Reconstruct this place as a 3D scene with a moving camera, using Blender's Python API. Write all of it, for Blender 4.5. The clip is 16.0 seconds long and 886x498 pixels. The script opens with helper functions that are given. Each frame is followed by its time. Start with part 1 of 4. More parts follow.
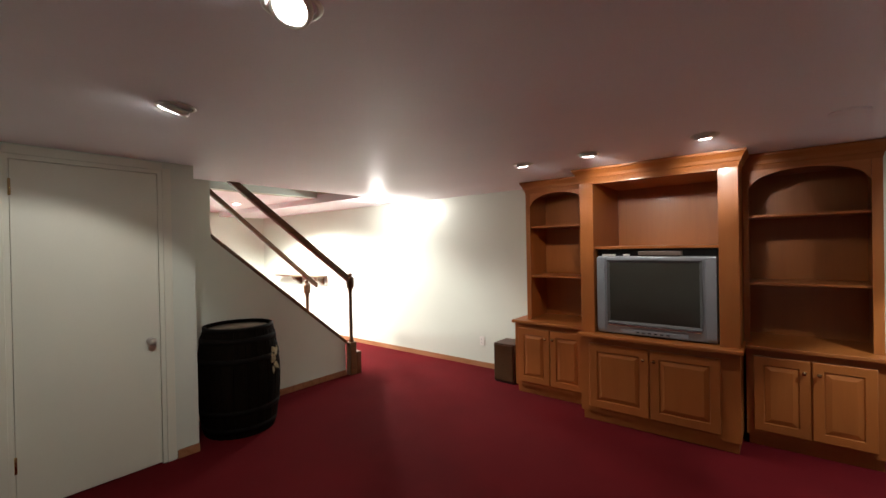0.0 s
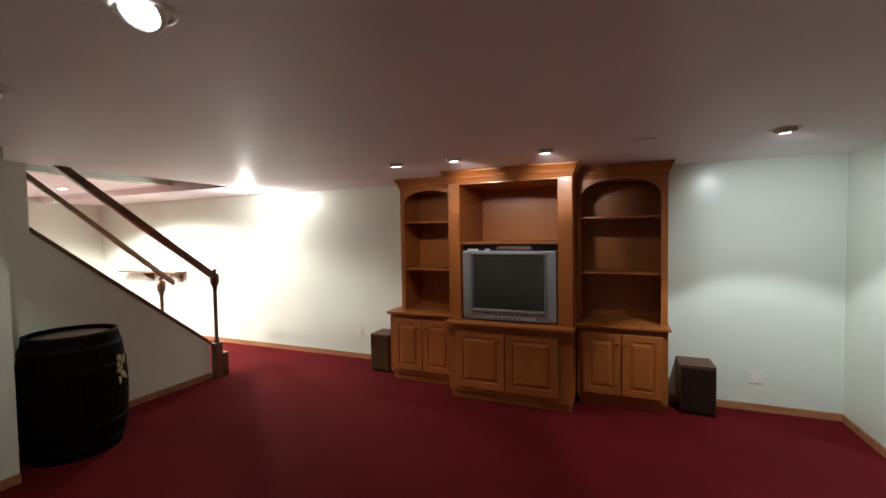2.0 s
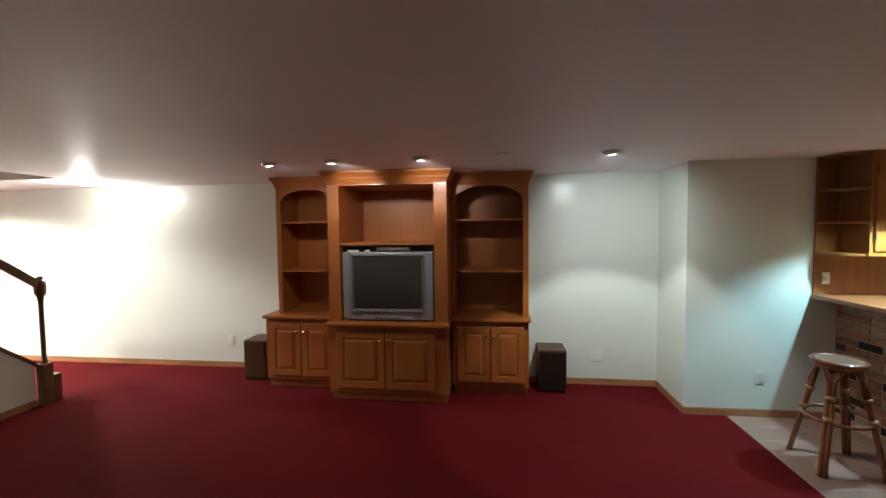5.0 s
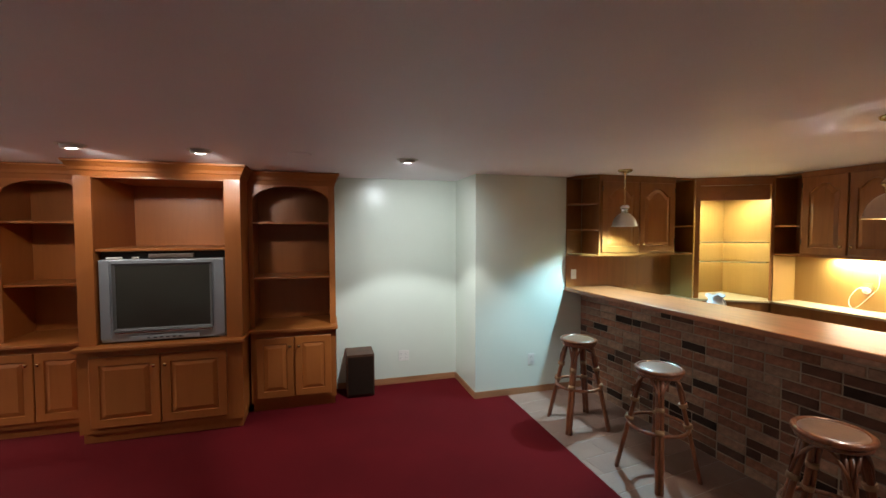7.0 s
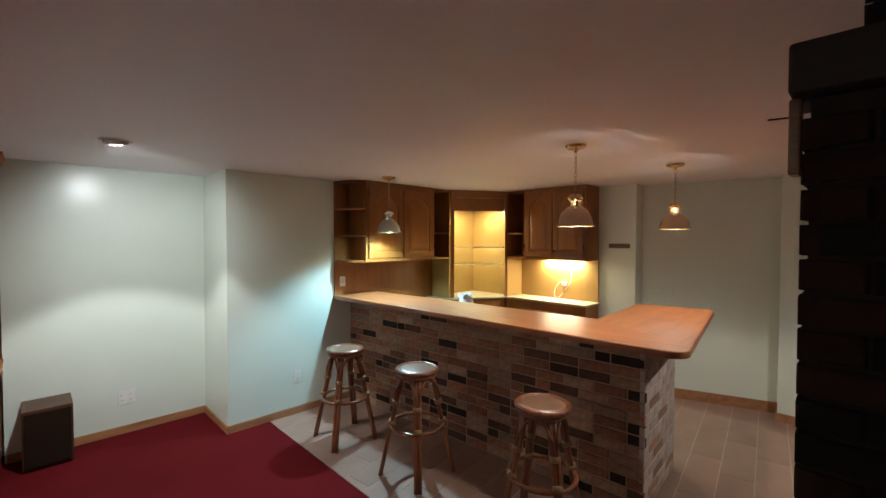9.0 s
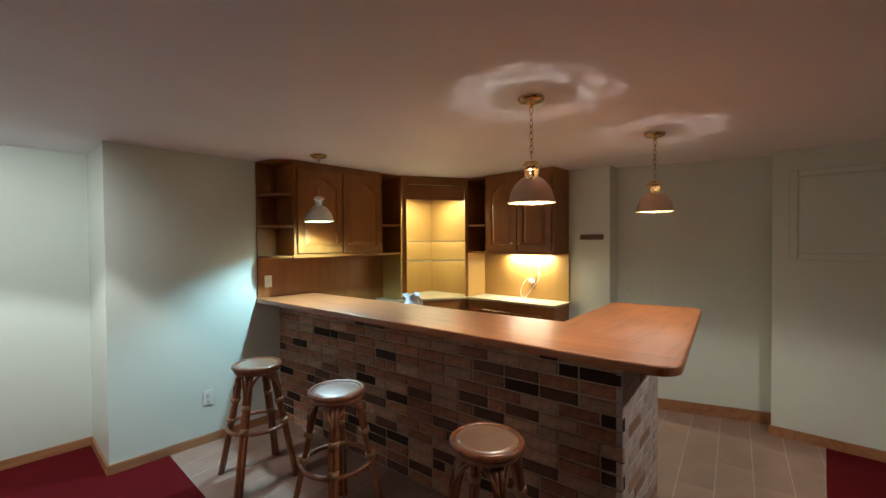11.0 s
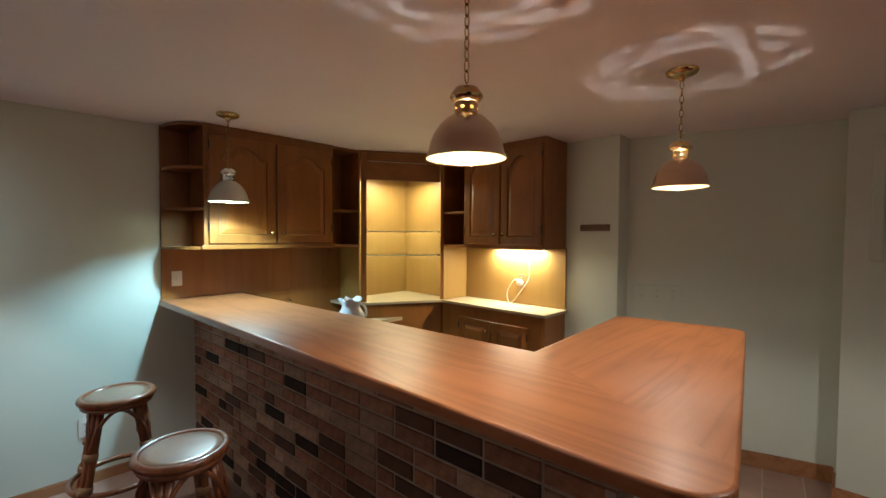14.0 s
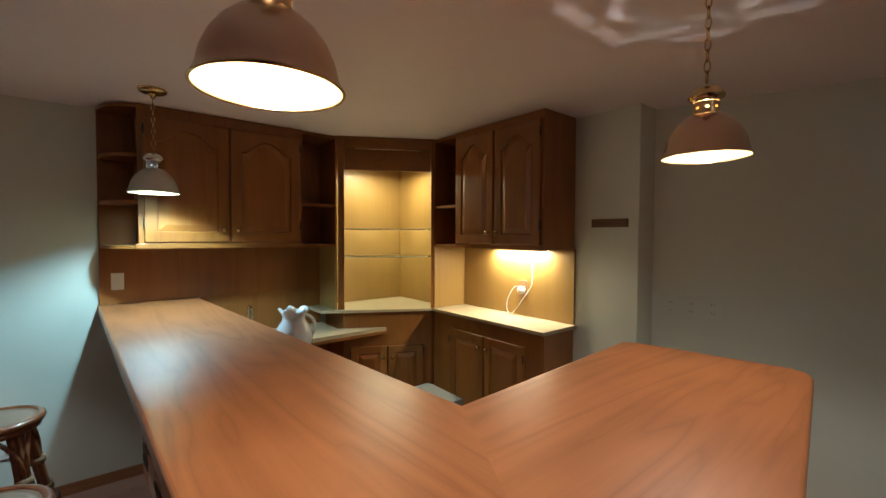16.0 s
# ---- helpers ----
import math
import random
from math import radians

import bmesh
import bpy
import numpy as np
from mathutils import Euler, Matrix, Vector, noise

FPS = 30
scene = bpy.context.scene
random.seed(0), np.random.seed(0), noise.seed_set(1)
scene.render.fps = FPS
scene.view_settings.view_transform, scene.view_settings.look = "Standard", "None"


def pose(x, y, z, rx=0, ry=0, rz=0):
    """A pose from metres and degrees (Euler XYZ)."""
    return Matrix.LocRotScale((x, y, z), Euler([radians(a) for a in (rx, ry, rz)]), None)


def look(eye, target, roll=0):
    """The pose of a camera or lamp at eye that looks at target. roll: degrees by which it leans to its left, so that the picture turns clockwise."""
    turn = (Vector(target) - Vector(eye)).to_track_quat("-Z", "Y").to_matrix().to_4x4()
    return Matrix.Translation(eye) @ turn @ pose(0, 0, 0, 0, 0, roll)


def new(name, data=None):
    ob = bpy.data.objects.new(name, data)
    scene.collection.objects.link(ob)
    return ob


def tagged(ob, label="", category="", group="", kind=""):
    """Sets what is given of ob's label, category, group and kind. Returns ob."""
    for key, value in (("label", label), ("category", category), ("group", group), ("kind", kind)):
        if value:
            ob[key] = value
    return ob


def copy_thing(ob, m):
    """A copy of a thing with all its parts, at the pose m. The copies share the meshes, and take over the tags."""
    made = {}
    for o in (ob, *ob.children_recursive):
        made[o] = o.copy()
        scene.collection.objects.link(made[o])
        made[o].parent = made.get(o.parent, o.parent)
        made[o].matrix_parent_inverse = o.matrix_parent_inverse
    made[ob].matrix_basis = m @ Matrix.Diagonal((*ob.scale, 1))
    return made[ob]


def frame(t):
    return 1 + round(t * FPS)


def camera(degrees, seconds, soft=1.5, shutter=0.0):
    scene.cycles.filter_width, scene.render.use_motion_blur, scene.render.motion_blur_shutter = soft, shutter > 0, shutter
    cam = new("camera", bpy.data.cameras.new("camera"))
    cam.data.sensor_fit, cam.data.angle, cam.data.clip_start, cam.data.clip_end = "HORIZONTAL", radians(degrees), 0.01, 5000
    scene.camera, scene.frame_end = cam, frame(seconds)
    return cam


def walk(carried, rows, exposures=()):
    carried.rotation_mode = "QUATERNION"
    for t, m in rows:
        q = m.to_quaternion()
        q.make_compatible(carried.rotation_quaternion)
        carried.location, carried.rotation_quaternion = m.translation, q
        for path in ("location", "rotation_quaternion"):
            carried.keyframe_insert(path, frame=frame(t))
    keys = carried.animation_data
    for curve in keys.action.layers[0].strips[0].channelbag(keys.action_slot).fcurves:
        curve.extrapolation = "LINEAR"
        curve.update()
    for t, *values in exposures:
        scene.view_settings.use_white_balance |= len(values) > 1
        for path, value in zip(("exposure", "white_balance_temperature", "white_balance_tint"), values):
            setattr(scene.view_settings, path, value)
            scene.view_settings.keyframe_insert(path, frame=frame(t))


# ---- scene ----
cam = camera(93.6, 16.0)
PATH = [
    (0, (1.337, 0.403, 1.547), (0.087, 1.965, 1.536), -1.1),
    (0.5, (1.409, 0.425, 1.602), (0.254, 2.057, 1.552), -1.2),
    (1, (1.464, 0.388, 1.589), (0.428, 2.098, 1.538), -1.1),
    (1.5, (1.467, 0.328, 1.6), (0.568, 2.113, 1.538), -1.0),
    (2, (1.476, 0.303, 1.603), (0.71, 2.149, 1.531), -0.9),
    (2.5, (1.504, 0.292, 1.649), (0.835, 2.175, 1.552), -1.1),
    (3, (1.521, 0.28, 1.646), (0.928, 2.188, 1.547), -0.9),
    (5.3, (1.611, 0.212, 1.663), (1.437, 2.202, 1.566), -0.7),
    (5.5, (1.658, 0.198, 1.653), (1.544, 2.193, 1.563), -0.7),
    (6, (1.724, 0.193, 1.647), (1.801, 2.189, 1.562), -0.5),
    (6.5, (1.769, 0.216, 1.667), (2.069, 2.191, 1.572), -0.3),
    (7, (1.805, 0.259, 1.658), (2.352, 2.181, 1.571), -0.1),
    (7.5, (1.843, 0.273, 1.636), (2.649, 2.102, 1.568), -0.2),
    (8, (1.892, 0.307, 1.637), (2.961, 1.997, 1.577), -0.0),
    (8.5, (1.975, 0.325, 1.64), (3.253, 1.863, 1.584), -0.0),
    (9, (2.062, 0.356, 1.636), (3.471, 1.774, 1.587), 0.1),
    (9.5, (2.2, 0.379, 1.626), (3.664, 1.741, 1.582), 0.2),
    (9.7, (2.298, 0.407, 1.61), (3.778, 1.751, 1.579), -0.7),
    (12, (2.95, 0.649, 1.491), (4.414, 2.01, 1.452), 0.3),
    (12.5, (3.139, 0.668, 1.471), (4.58, 2.054, 1.436), 0.3),
    (13, (3.298, 0.715, 1.48), (4.734, 2.106, 1.43), 0.4),
    (13.5, (3.45, 0.756, 1.488), (4.876, 2.157, 1.431), 0.4),
    (14, (3.573, 0.83, 1.501), (4.997, 2.234, 1.437), 0.3),
    (14.5, (3.732, 0.886, 1.498), (5.124, 2.321, 1.436), 0.3),
    (15, (3.879, 0.898, 1.494), (5.237, 2.365, 1.434), 0.3),
    (15.5, (4.051, 0.911, 1.506), (5.37, 2.412, 1.437), 0.2),
    (16, (4.235, 0.917, 1.487), (5.501, 2.464, 1.423), 0.3),
]
walk(cam, [(t, look(eye, target, roll)) for t, eye, target, roll in PATH], [(0.0, 0.10), (1.0, 0.0), (2.0, -0.13), (5.5, -0.09), (7.5, 0.08), (8.5, 0.06), (9.5, -0.05), (12.0, -0.20), (14.0, -0.35), (15.0, -0.50), (16.0, -0.72)])

# ---------------- world and lights ----------------
world = bpy.data.worlds.new("world")
scene.world = world
world.use_nodes = True
world.node_tree.nodes["Background"].inputs[0].default_value = (0.02, 0.02, 0.02, 1)
world.node_tree.nodes["Background"].inputs[1].default_value = 0.2

WARM, COOL, NEUTRAL, PALE = (1.0, 0.94, 0.86), (0.47, 0.82, 1.0), (1.0, 0.96, 0.90), (0.90, 0.97, 1.0)


def spot(name, x, y, z, target, watts, colour, size=100, blend=0.25, radius=0.03):
    lamp = bpy.data.lights.new(name, "SPOT")
    lamp.energy, lamp.color, lamp.spot_size, lamp.spot_blend, lamp.shadow_soft_size = watts, colour, radians(size), blend, radius
    ob = new(name, lamp)
    ob.matrix_basis = look((x, y, z), target)
    return ob


def point(name, x, y, z, watts, colour, radius=0.02):
    lamp = bpy.data.lights.new(name, "POINT")
    lamp.energy, lamp.color, lamp.shadow_soft_size = watts, colour, radius
    ob = new(name, lamp)
    ob.location = (x, y, z)
    return ob


def area(name, x, y, z, rz, sx, sy, watts, colour):
    """A strip of light that shines straight down, its length turned by rz."""
    lamp = bpy.data.lights.new(name, "AREA")
    lamp.shape, lamp.size, lamp.size_y, lamp.energy, lamp.color = "RECTANGLE", sx, sy, watts, colour
    ob = new(name, lamp)
    ob.matrix_basis = pose(x, y, z, 0, 0, rz)
    return ob


CEIL = 2.21
# recessed ceiling lamps: x, y, ceiling, aim, beam watts, spill watts, spill aim, colour, beam and spill cones
DOWN = [
    (0.318, 1.042, CEIL, (1.00, -0.40, 0), 50, 7, (1.2, -0.6, 0), NEUTRAL, 80, 130),
    (-0.80, 1.137, CEIL, (-1.9, 0.50, 0), 27, 4, (-1.9, 0.6, 0), NEUTRAL, 106, 150),
    (-0.27, 3.48, CEIL, (-0.28, 3.92, 0), 8, 9, (-0.30, 4.4, 1.95), NEUTRAL, 128, 60),
    (0.27, 3.46, CEIL, (0.27, 3.92, 0), 8, 26, (0.27, 4.08, 2.03), NEUTRAL, 128, 60),
    (1.00, 3.45, CEIL, (1.00, 3.92, 0), 8, 24, (0.98, 4.08, 2.03), NEUTRAL, 128, 60),
    (2.43, 3.46, CEIL, (2.62, 3.92, 0), 76, 54, (2.85, 4.7, 1.2), PALE, 84, 104),
    (-5.20, 3.45, 2.29, (-5.0, 3.5, 0), 560, 280, (-5.0, 3.5, 0), NEUTRAL, 150, 165),
    (-4.60, 2.55, 2.29, (-4.6, 2.9, 0), 380, 190, (-4.6, 2.9, 0), NEUTRAL, 150, 165),
    (5.00, -0.05, CEIL, (5.00, 0.55, 0), 44, 8, (5.0, 0.1, 0), NEUTRAL, 110, 165),
]
for lx, ly, lz, aim, watts, spill, spill_aim, colour, cone, wide in DOWN:
    way = (Vector(aim) - Vector((lx, ly, lz))).normalized()
    place = Vector((lx, ly, lz + 0.004)) + way * 0.05
    soft = 0.12 if cone >= 150 else 0.03
    spot("downlight_beam", *place, aim, watts, colour, cone, 0.25, soft)
    spot("downlight_spill", *place, spill_aim, spill, colour, wide, 1.0, soft)
# bare bulb on the ceiling of the far end
BARE = (-2.88, 4.27)
point("bare_bulb_light", *BARE, CEIL - 0.10, 35, NEUTRAL, 0.05)
# pendants over the bar: x, y, watts, colour
PENDANTS = [(4.44, 3.465, 110, COOL), (4.443, 1.600, 9, WARM), (5.566, 1.368, 9, WARM)]
for px, py, watts, colour in PENDANTS:
    point("pendant_bulb_light", px, py, 1.769, watts, colour, 0.024)
# the coiled filaments of the two near bulbs
for px, py, watts, colour in PENDANTS[1:]:
    for i in range(5):
        a = 2 * math.pi * (i + 0.3) / 5
        point("pendant_filament_light", px + 0.010 * math.cos(a), py + 0.010 * math.sin(a), 1.8065, watts * 0.36, colour, 0.0008)
area("niche_tube_light", 5.99, 3.77, 2.005, -31, 0.42, 0.03, 15, (1.0, 0.97, 0.64))
area("cabinet_tube_light", 6.44, 2.80, 1.388, 90, 0.46, 0.03, 21, (1.0, 0.96, 0.72))

# ---------------- materials ----------------


def material(name, colour, rough=0.6, metal=0.0, vary=0.12, scale=6.0, fine=90.0, bump=0.15, coat=0.0, coat_rough=0.1, dark=None, island=0.0, spec=0.5):
    """A surface with a large stain pattern, a fine grain and a fine relief."""
    m = bpy.data.materials.new(name)
    m.use_nodes = True
    nt = m.node_tree
    b = nt.nodes["Principled BSDF"]
    b.inputs["Roughness"].default_value, b.inputs["Metallic"].default_value = rough, metal
    b.inputs["Coat Weight"].default_value, b.inputs["Coat Roughness"].default_value = coat, coat_rough
    b.inputs["Specular IOR Level"].default_value = spec
    co = nt.nodes.new("ShaderNodeTexCoord")
    big, small = nt.nodes.new("ShaderNodeTexNoise"), nt.nodes.new("ShaderNodeTexNoise")
    big.inputs["Scale"].default_value, big.inputs["Detail"].default_value = scale, 4
    small.inputs["Scale"].default_value, small.inputs["Detail"].default_value = fine, 3
    mix = nt.nodes.new("ShaderNodeMath")
    mix.operation = "MULTIPLY_ADD"
    mix.inputs[1].default_value = 0.45
    nt.links.new(co.outputs["Object"], big.inputs["Vector"])
    nt.links.new(co.outputs["Object"], small.inputs["Vector"])
    nt.links.new(small.outputs["Fac"], mix.inputs[0])
    nt.links.new(big.outputs["Fac"], mix.inputs[2])
    ramp = nt.nodes.new("ShaderNodeValToRGB")
    low = dark or tuple(c * (1 - vary) for c in colour)
    ramp.color_ramp.elements[0].position, ramp.color_ramp.elements[1].position = 0.5, 0.95
    ramp.color_ramp.elements[0].color, ramp.color_ramp.elements[1].color = (*low, 1), (*colour, 1)
    nt.links.new(mix.outputs[0], ramp.inputs["Fac"])
    last = ramp.outputs["Color"]
    if island:
        info = nt.nodes.new("ShaderNodeObjectInfo")
        hsv = nt.nodes.new("ShaderNodeHueSaturation")
        rng = nt.nodes.new("ShaderNodeMapRange")
        rng.inputs["To Min"].default_value, rng.inputs["To Max"].default_value = 1 - island, 1 + island
        nt.links.new(info.outputs["Random"], rng.inputs["Value"])
        nt.links.new(rng.outputs["Result"], hsv.inputs["Value"])
        nt.links.new(last, hsv.inputs["Color"])
        last = hsv.outputs["Color"]
    nt.links.new(last, b.inputs["Base Color"])
    if bump:
        bp = nt.nodes.new("ShaderNodeBump")
        bp.inputs["Strength"].default_value, bp.inputs["Distance"].default_value = bump, 0.004
        nt.links.new(mix.outputs[0], bp.inputs["Height"])
        nt.links.new(bp.outputs["Normal"], b.inputs["Normal"])
    return m


def wood(name, light, dark, axis="Z", rough=0.4, coat=0.3, scale=1.0, cathedral=1.0, island=0.1, coat_rough=0.15, rings=9.0, share=0.45, pore=0.9, blotch=0.3):
    """Oak: long growth-ring figure along one axis, fine pores along it, and a varnish."""
    m = bpy.data.materials.new(name)
    m.use_nodes = True
    nt = m.node_tree
    b = nt.nodes["Principled BSDF"]
    b.inputs["Roughness"].default_value = rough
    b.inputs["Coat Weight"].default_value, b.inputs["Coat Roughness"].default_value = coat, coat_rough
    co, mp, mp2 = nt.nodes.new("ShaderNodeTexCoord"), nt.nodes.new("ShaderNodeMapping"), nt.nodes.new("ShaderNodeMapping")
    i = "XYZ".index(axis)
    s1, s2 = [7.0 * scale] * 3, [160.0 * scale] * 3
    s1[i], s2[i] = 0.8 * scale, 5.0 * scale
    mp.inputs["Scale"].default_value, mp2.inputs["Scale"].default_value = s1, s2
    info = nt.nodes.new("ShaderNodeObjectInfo")
    shift = nt.nodes.new("ShaderNodeVectorMath")
    shift.operation = "MULTIPLY_ADD"
    shift.inputs[1].default_value = (9.0, 7.0, 5.0)
    nt.links.new(info.outputs["Random"], shift.inputs[0])
    nt.links.new(co.outputs["Object"], shift.inputs[2])
    nt.links.new(shift.outputs[0], mp.inputs["Vector"])
    nt.links.new(shift.outputs[0], mp2.inputs["Vector"])
    n1, pores, wave = nt.nodes.new("ShaderNodeTexNoise"), nt.nodes.new("ShaderNodeTexNoise"), nt.nodes.new("ShaderNodeMath")
    n1.inputs["Scale"].default_value, n1.inputs["Detail"].default_value, n1.inputs["Distortion"].default_value = 1.0, 2.5, 0.25 * cathedral
    pores.inputs["Scale"].default_value, pores.inputs["Detail"].default_value = 1.0, 2
    nt.links.new(mp.outputs[0], n1.inputs["Vector"])
    nt.links.new(mp2.outputs[0], pores.inputs["Vector"])
    wave.operation = "PINGPONG"
    mul = nt.nodes.new("ShaderNodeMath")
    mul.operation = "MULTIPLY"
    mul.inputs[1].default_value = rings
    nt.links.new(n1.outputs["Fac"], mul.inputs[0])
    nt.links.new(mul.outputs[0], wave.inputs[0])
    wave.inputs[1].default_value = 1.0
    add = nt.nodes.new("ShaderNodeMath")
    add.operation = "MULTIPLY_ADD"
    add.inputs[1].default_value = pore
    nt.links.new(pores.outputs["Fac"], add.inputs[0])
    half = nt.nodes.new("ShaderNodeMath")
    half.operation = "MULTIPLY"
    half.inputs[1].default_value = share
    sharp = nt.nodes.new("ShaderNodeMath")
    sharp.operation = "POWER"
    sharp.inputs[1].default_value = 0.4
    nt.links.new(wave.outputs[0], sharp.inputs[0])
    nt.links.new(sharp.outputs[0], half.inputs[0])
    # slow tonal changes within a board
    cloud, tone = nt.nodes.new("ShaderNodeTexNoise"), nt.nodes.new("ShaderNodeMath")
    cloud.inputs["Scale"].default_value, cloud.inputs["Detail"].default_value = 3.2, 3
    nt.links.new(shift.outputs[0], cloud.inputs["Vector"])
    tone.operation = "MULTIPLY_ADD"
    tone.inputs[1].default_value = blotch
    nt.links.new(cloud.outputs["Fac"], tone.inputs[0])
    nt.links.new(half.outputs[0], tone.inputs[2])
    level = nt.nodes.new("ShaderNodeMath")
    level.operation = "ADD"
    level.inputs[1].default_value = 0.72 - 0.72 * share - 0.5 * pore - 0.5 * blotch
    nt.links.new(tone.outputs[0], level.inputs[0])
    nt.links.new(level.outputs[0], add.inputs[2])
    ramp = nt.nodes.new("ShaderNodeValToRGB")
    ramp.color_ramp.elements[0].position, ramp.color_ramp.elements[1].position = 0.45, 0.95
    ramp.color_ramp.elements[0].color, ramp.color_ramp.elements[1].color = (*dark, 1), (*light, 1)
    nt.links.new(add.outputs[0], ramp.inputs["Fac"])
    hsv, rng = nt.nodes.new("ShaderNodeHueSaturation"), nt.nodes.new("ShaderNodeMapRange")
    rng.inputs["To Min"].default_value, rng.inputs["To Max"].default_value = 1 - island, 1 + island
    nt.links.new(info.outputs["Random"], rng.inputs["Value"])
    nt.links.new(rng.outputs["Result"], hsv.inputs["Value"])
    nt.links.new(ramp.outputs["Color"], hsv.inputs["Color"])
    nt.links.new(hsv.outputs["Color"], b.inputs["Base Color"])
    bp = nt.nodes.new("ShaderNodeBump")
    bp.inputs["Strength"].default_value, bp.inputs["Distance"].default_value = 0.12, 0.002
    nt.links.new(pores.outputs["Fac"], bp.inputs["Height"])
    nt.links.new(bp.outputs["Normal"], b.inputs["Normal"])
    return m


def glow(name, colour, strength):
    m = bpy.data.materials.new(name)
    m.use_nodes = True
    b = m.node_tree.nodes["Principled BSDF"]
    b.inputs["Base Color"].default_value = (*colour, 1)
    b.inputs["Emission Color"].default_value = (*colour, 1)
    b.inputs["Emission Strength"].default_value = strength
    return m


def glassy(name, colour, rough=0.02):
    m = bpy.data.materials.new(name)
    m.use_nodes = True
    b = m.node_tree.nodes["Principled BSDF"]
    b.inputs["Base Color"].default_value = (*colour, 1)
    b.inputs["Roughness"].default_value, b.inputs["Transmission Weight"].default_value, b.inputs["IOR"].default_value = rough, 1.0, 1.45
    return m


WALL = material("wall_paint", (0.70, 0.75, 0.665), 0.27, vary=0.05, scale=1.6, fine=220, bump=0.05)
CEILING = material("ceiling_paint", (0.93, 0.88, 0.93), 0.52, vary=0.06, scale=1.2, fine=160, bump=0.1)
DOORPAINT = material("door_paint", (0.74, 0.75, 0.64), 0.45, vary=0.05, scale=2.0, fine=140, bump=0.05)
CARPET = material("red_carpet", (0.106, 0.0042, 0.0068), 0.95, vary=0.22, scale=1.7, fine=260, bump=0.9, spec=0.1)
TILE = material("floor_tile", (0.33, 0.205, 0.158), 0.4, vary=0.22, scale=5, fine=60, bump=0.1, island=0.1)
GROUT = material("pale_grout", (0.50, 0.41, 0.35), 0.85, vary=0.2, scale=9, fine=150, bump=0.3)
MORTAR = material("mortar", (0.40, 0.295, 0.215), 0.95, vary=0.3, scale=12, fine=180, bump=0.8)
BRICKS = [
    material("brick_brown", (0.36, 0.150, 0.083), 0.85, vary=0.5, scale=24, fine=150, bump=0.8, island=0.3),
    material("brick_tan", (0.44, 0.255, 0.165), 0.85, vary=0.45, scale=24, fine=150, bump=0.8, island=0.25),
    material("brick_charcoal", (0.042, 0.024, 0.017), 0.85, vary=0.4, scale=14, fine=150, bump=0.6, island=0.2, spec=0.2),
]
# near-black brick and mortar tones of the fireplace
DARK_BRICKS = [
    material("deep_brown_brick", (0.024, 0.011, 0.007), 0.9, vary=0.5, scale=14, fine=150, bump=0.7, island=0.3, spec=0.2),
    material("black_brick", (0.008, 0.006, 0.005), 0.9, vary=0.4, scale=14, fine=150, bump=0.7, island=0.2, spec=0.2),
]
DARK_MORTAR = material("dark_mortar", (0.024, 0.017, 0.013), 0.95, vary=0.4, scale=12, fine=180, bump=0.8, spec=0.2)
DARK_BROWN = material("brick_dark_brown", (0.115, 0.046, 0.026), 0.85, vary=0.4, scale=14, fine=150, bump=0.7, island=0.25)
# bar brick lightened: the strong light on the end face is in its colour
LIT_END_BRICK = material("brick_lit_end", (0.58, 0.46, 0.40), 0.85, vary=0.35, scale=14, fine=150, bump=0.7, island=0.15)
CHERRY = wood("cabinet_oak_upright", (0.40, 0.128, 0.027), (0.335, 0.102, 0.020), "Z", 0.42, 0.18, share=0.22, pore=0.35, blotch=0.35)
CHERRY_X = wood("cabinet_oak_long", (0.40, 0.128, 0.027), (0.335, 0.102, 0.020), "X", 0.42, 0.18, share=0.22, pore=0.35, blotch=0.35)
OAK = wood("bar_oak_upright", (0.285, 0.106, 0.022), (0.20, 0.068, 0.012), "Z", 0.40, 0.15, 0.8, share=0.30, pore=0.35, blotch=0.5)
OAK_X = wood("bar_oak_long", (0.285, 0.106, 0.022), (0.20, 0.068, 0.012), "X", 0.40, 0.15, 0.8, share=0.30, pore=0.35, blotch=0.5)
PANEL = wood("panelling_oak", (0.36, 0.21, 0.062), (0.305, 0.170, 0.046), "Z", 0.45, 0.2, 0.6, share=0.25, pore=0.35, blotch=0.4)
BARTOP_Y = wood("bar_top_oak_front", (0.42, 0.152, 0.054), (0.28, 0.092, 0.030), "Y", 0.42, 0.25, 0.95, 2.6, 0.04, 0.26, 11.0, 0.42, 0.22, 0.55)
BARTOP_X = wood("bar_top_oak_arm", (0.42, 0.152, 0.054), (0.28, 0.092, 0.030), "X", 0.42, 0.25, 0.95, 2.6, 0.04, 0.26, 11.0, 0.42, 0.22, 0.55)
BASE = wood("baseboard_wood", (0.42, 0.20, 0.095), (0.27, 0.115, 0.045), "X", 0.45, 0.2)
# bar mortar lightened the same way for the brightly lit end
LIT_END_MORTAR = material("mortar_lit_end", (0.56, 0.47, 0.41), 0.95, vary=0.3, scale=12, fine=180, bump=0.8)
MANTELWOOD = wood("mantel_wood", (0.014, 0.008, 0.005), (0.006, 0.003, 0.002), "Y", 0.7, 0.0)
DARKWOOD = wood("dark_stair_wood", (0.15, 0.072, 0.026), (0.08, 0.034, 0.012), "Y", 0.35, 0.4)
RATTAN = wood("rattan_cane", (0.27, 0.088, 0.032), (0.13, 0.036, 0.012), "Z", 0.35, 0.4, 2.0)
WRAP = material("cane_wrapping", (0.38, 0.21, 0.10), 0.6, vary=0.3, scale=30, fine=200, bump=0.5)
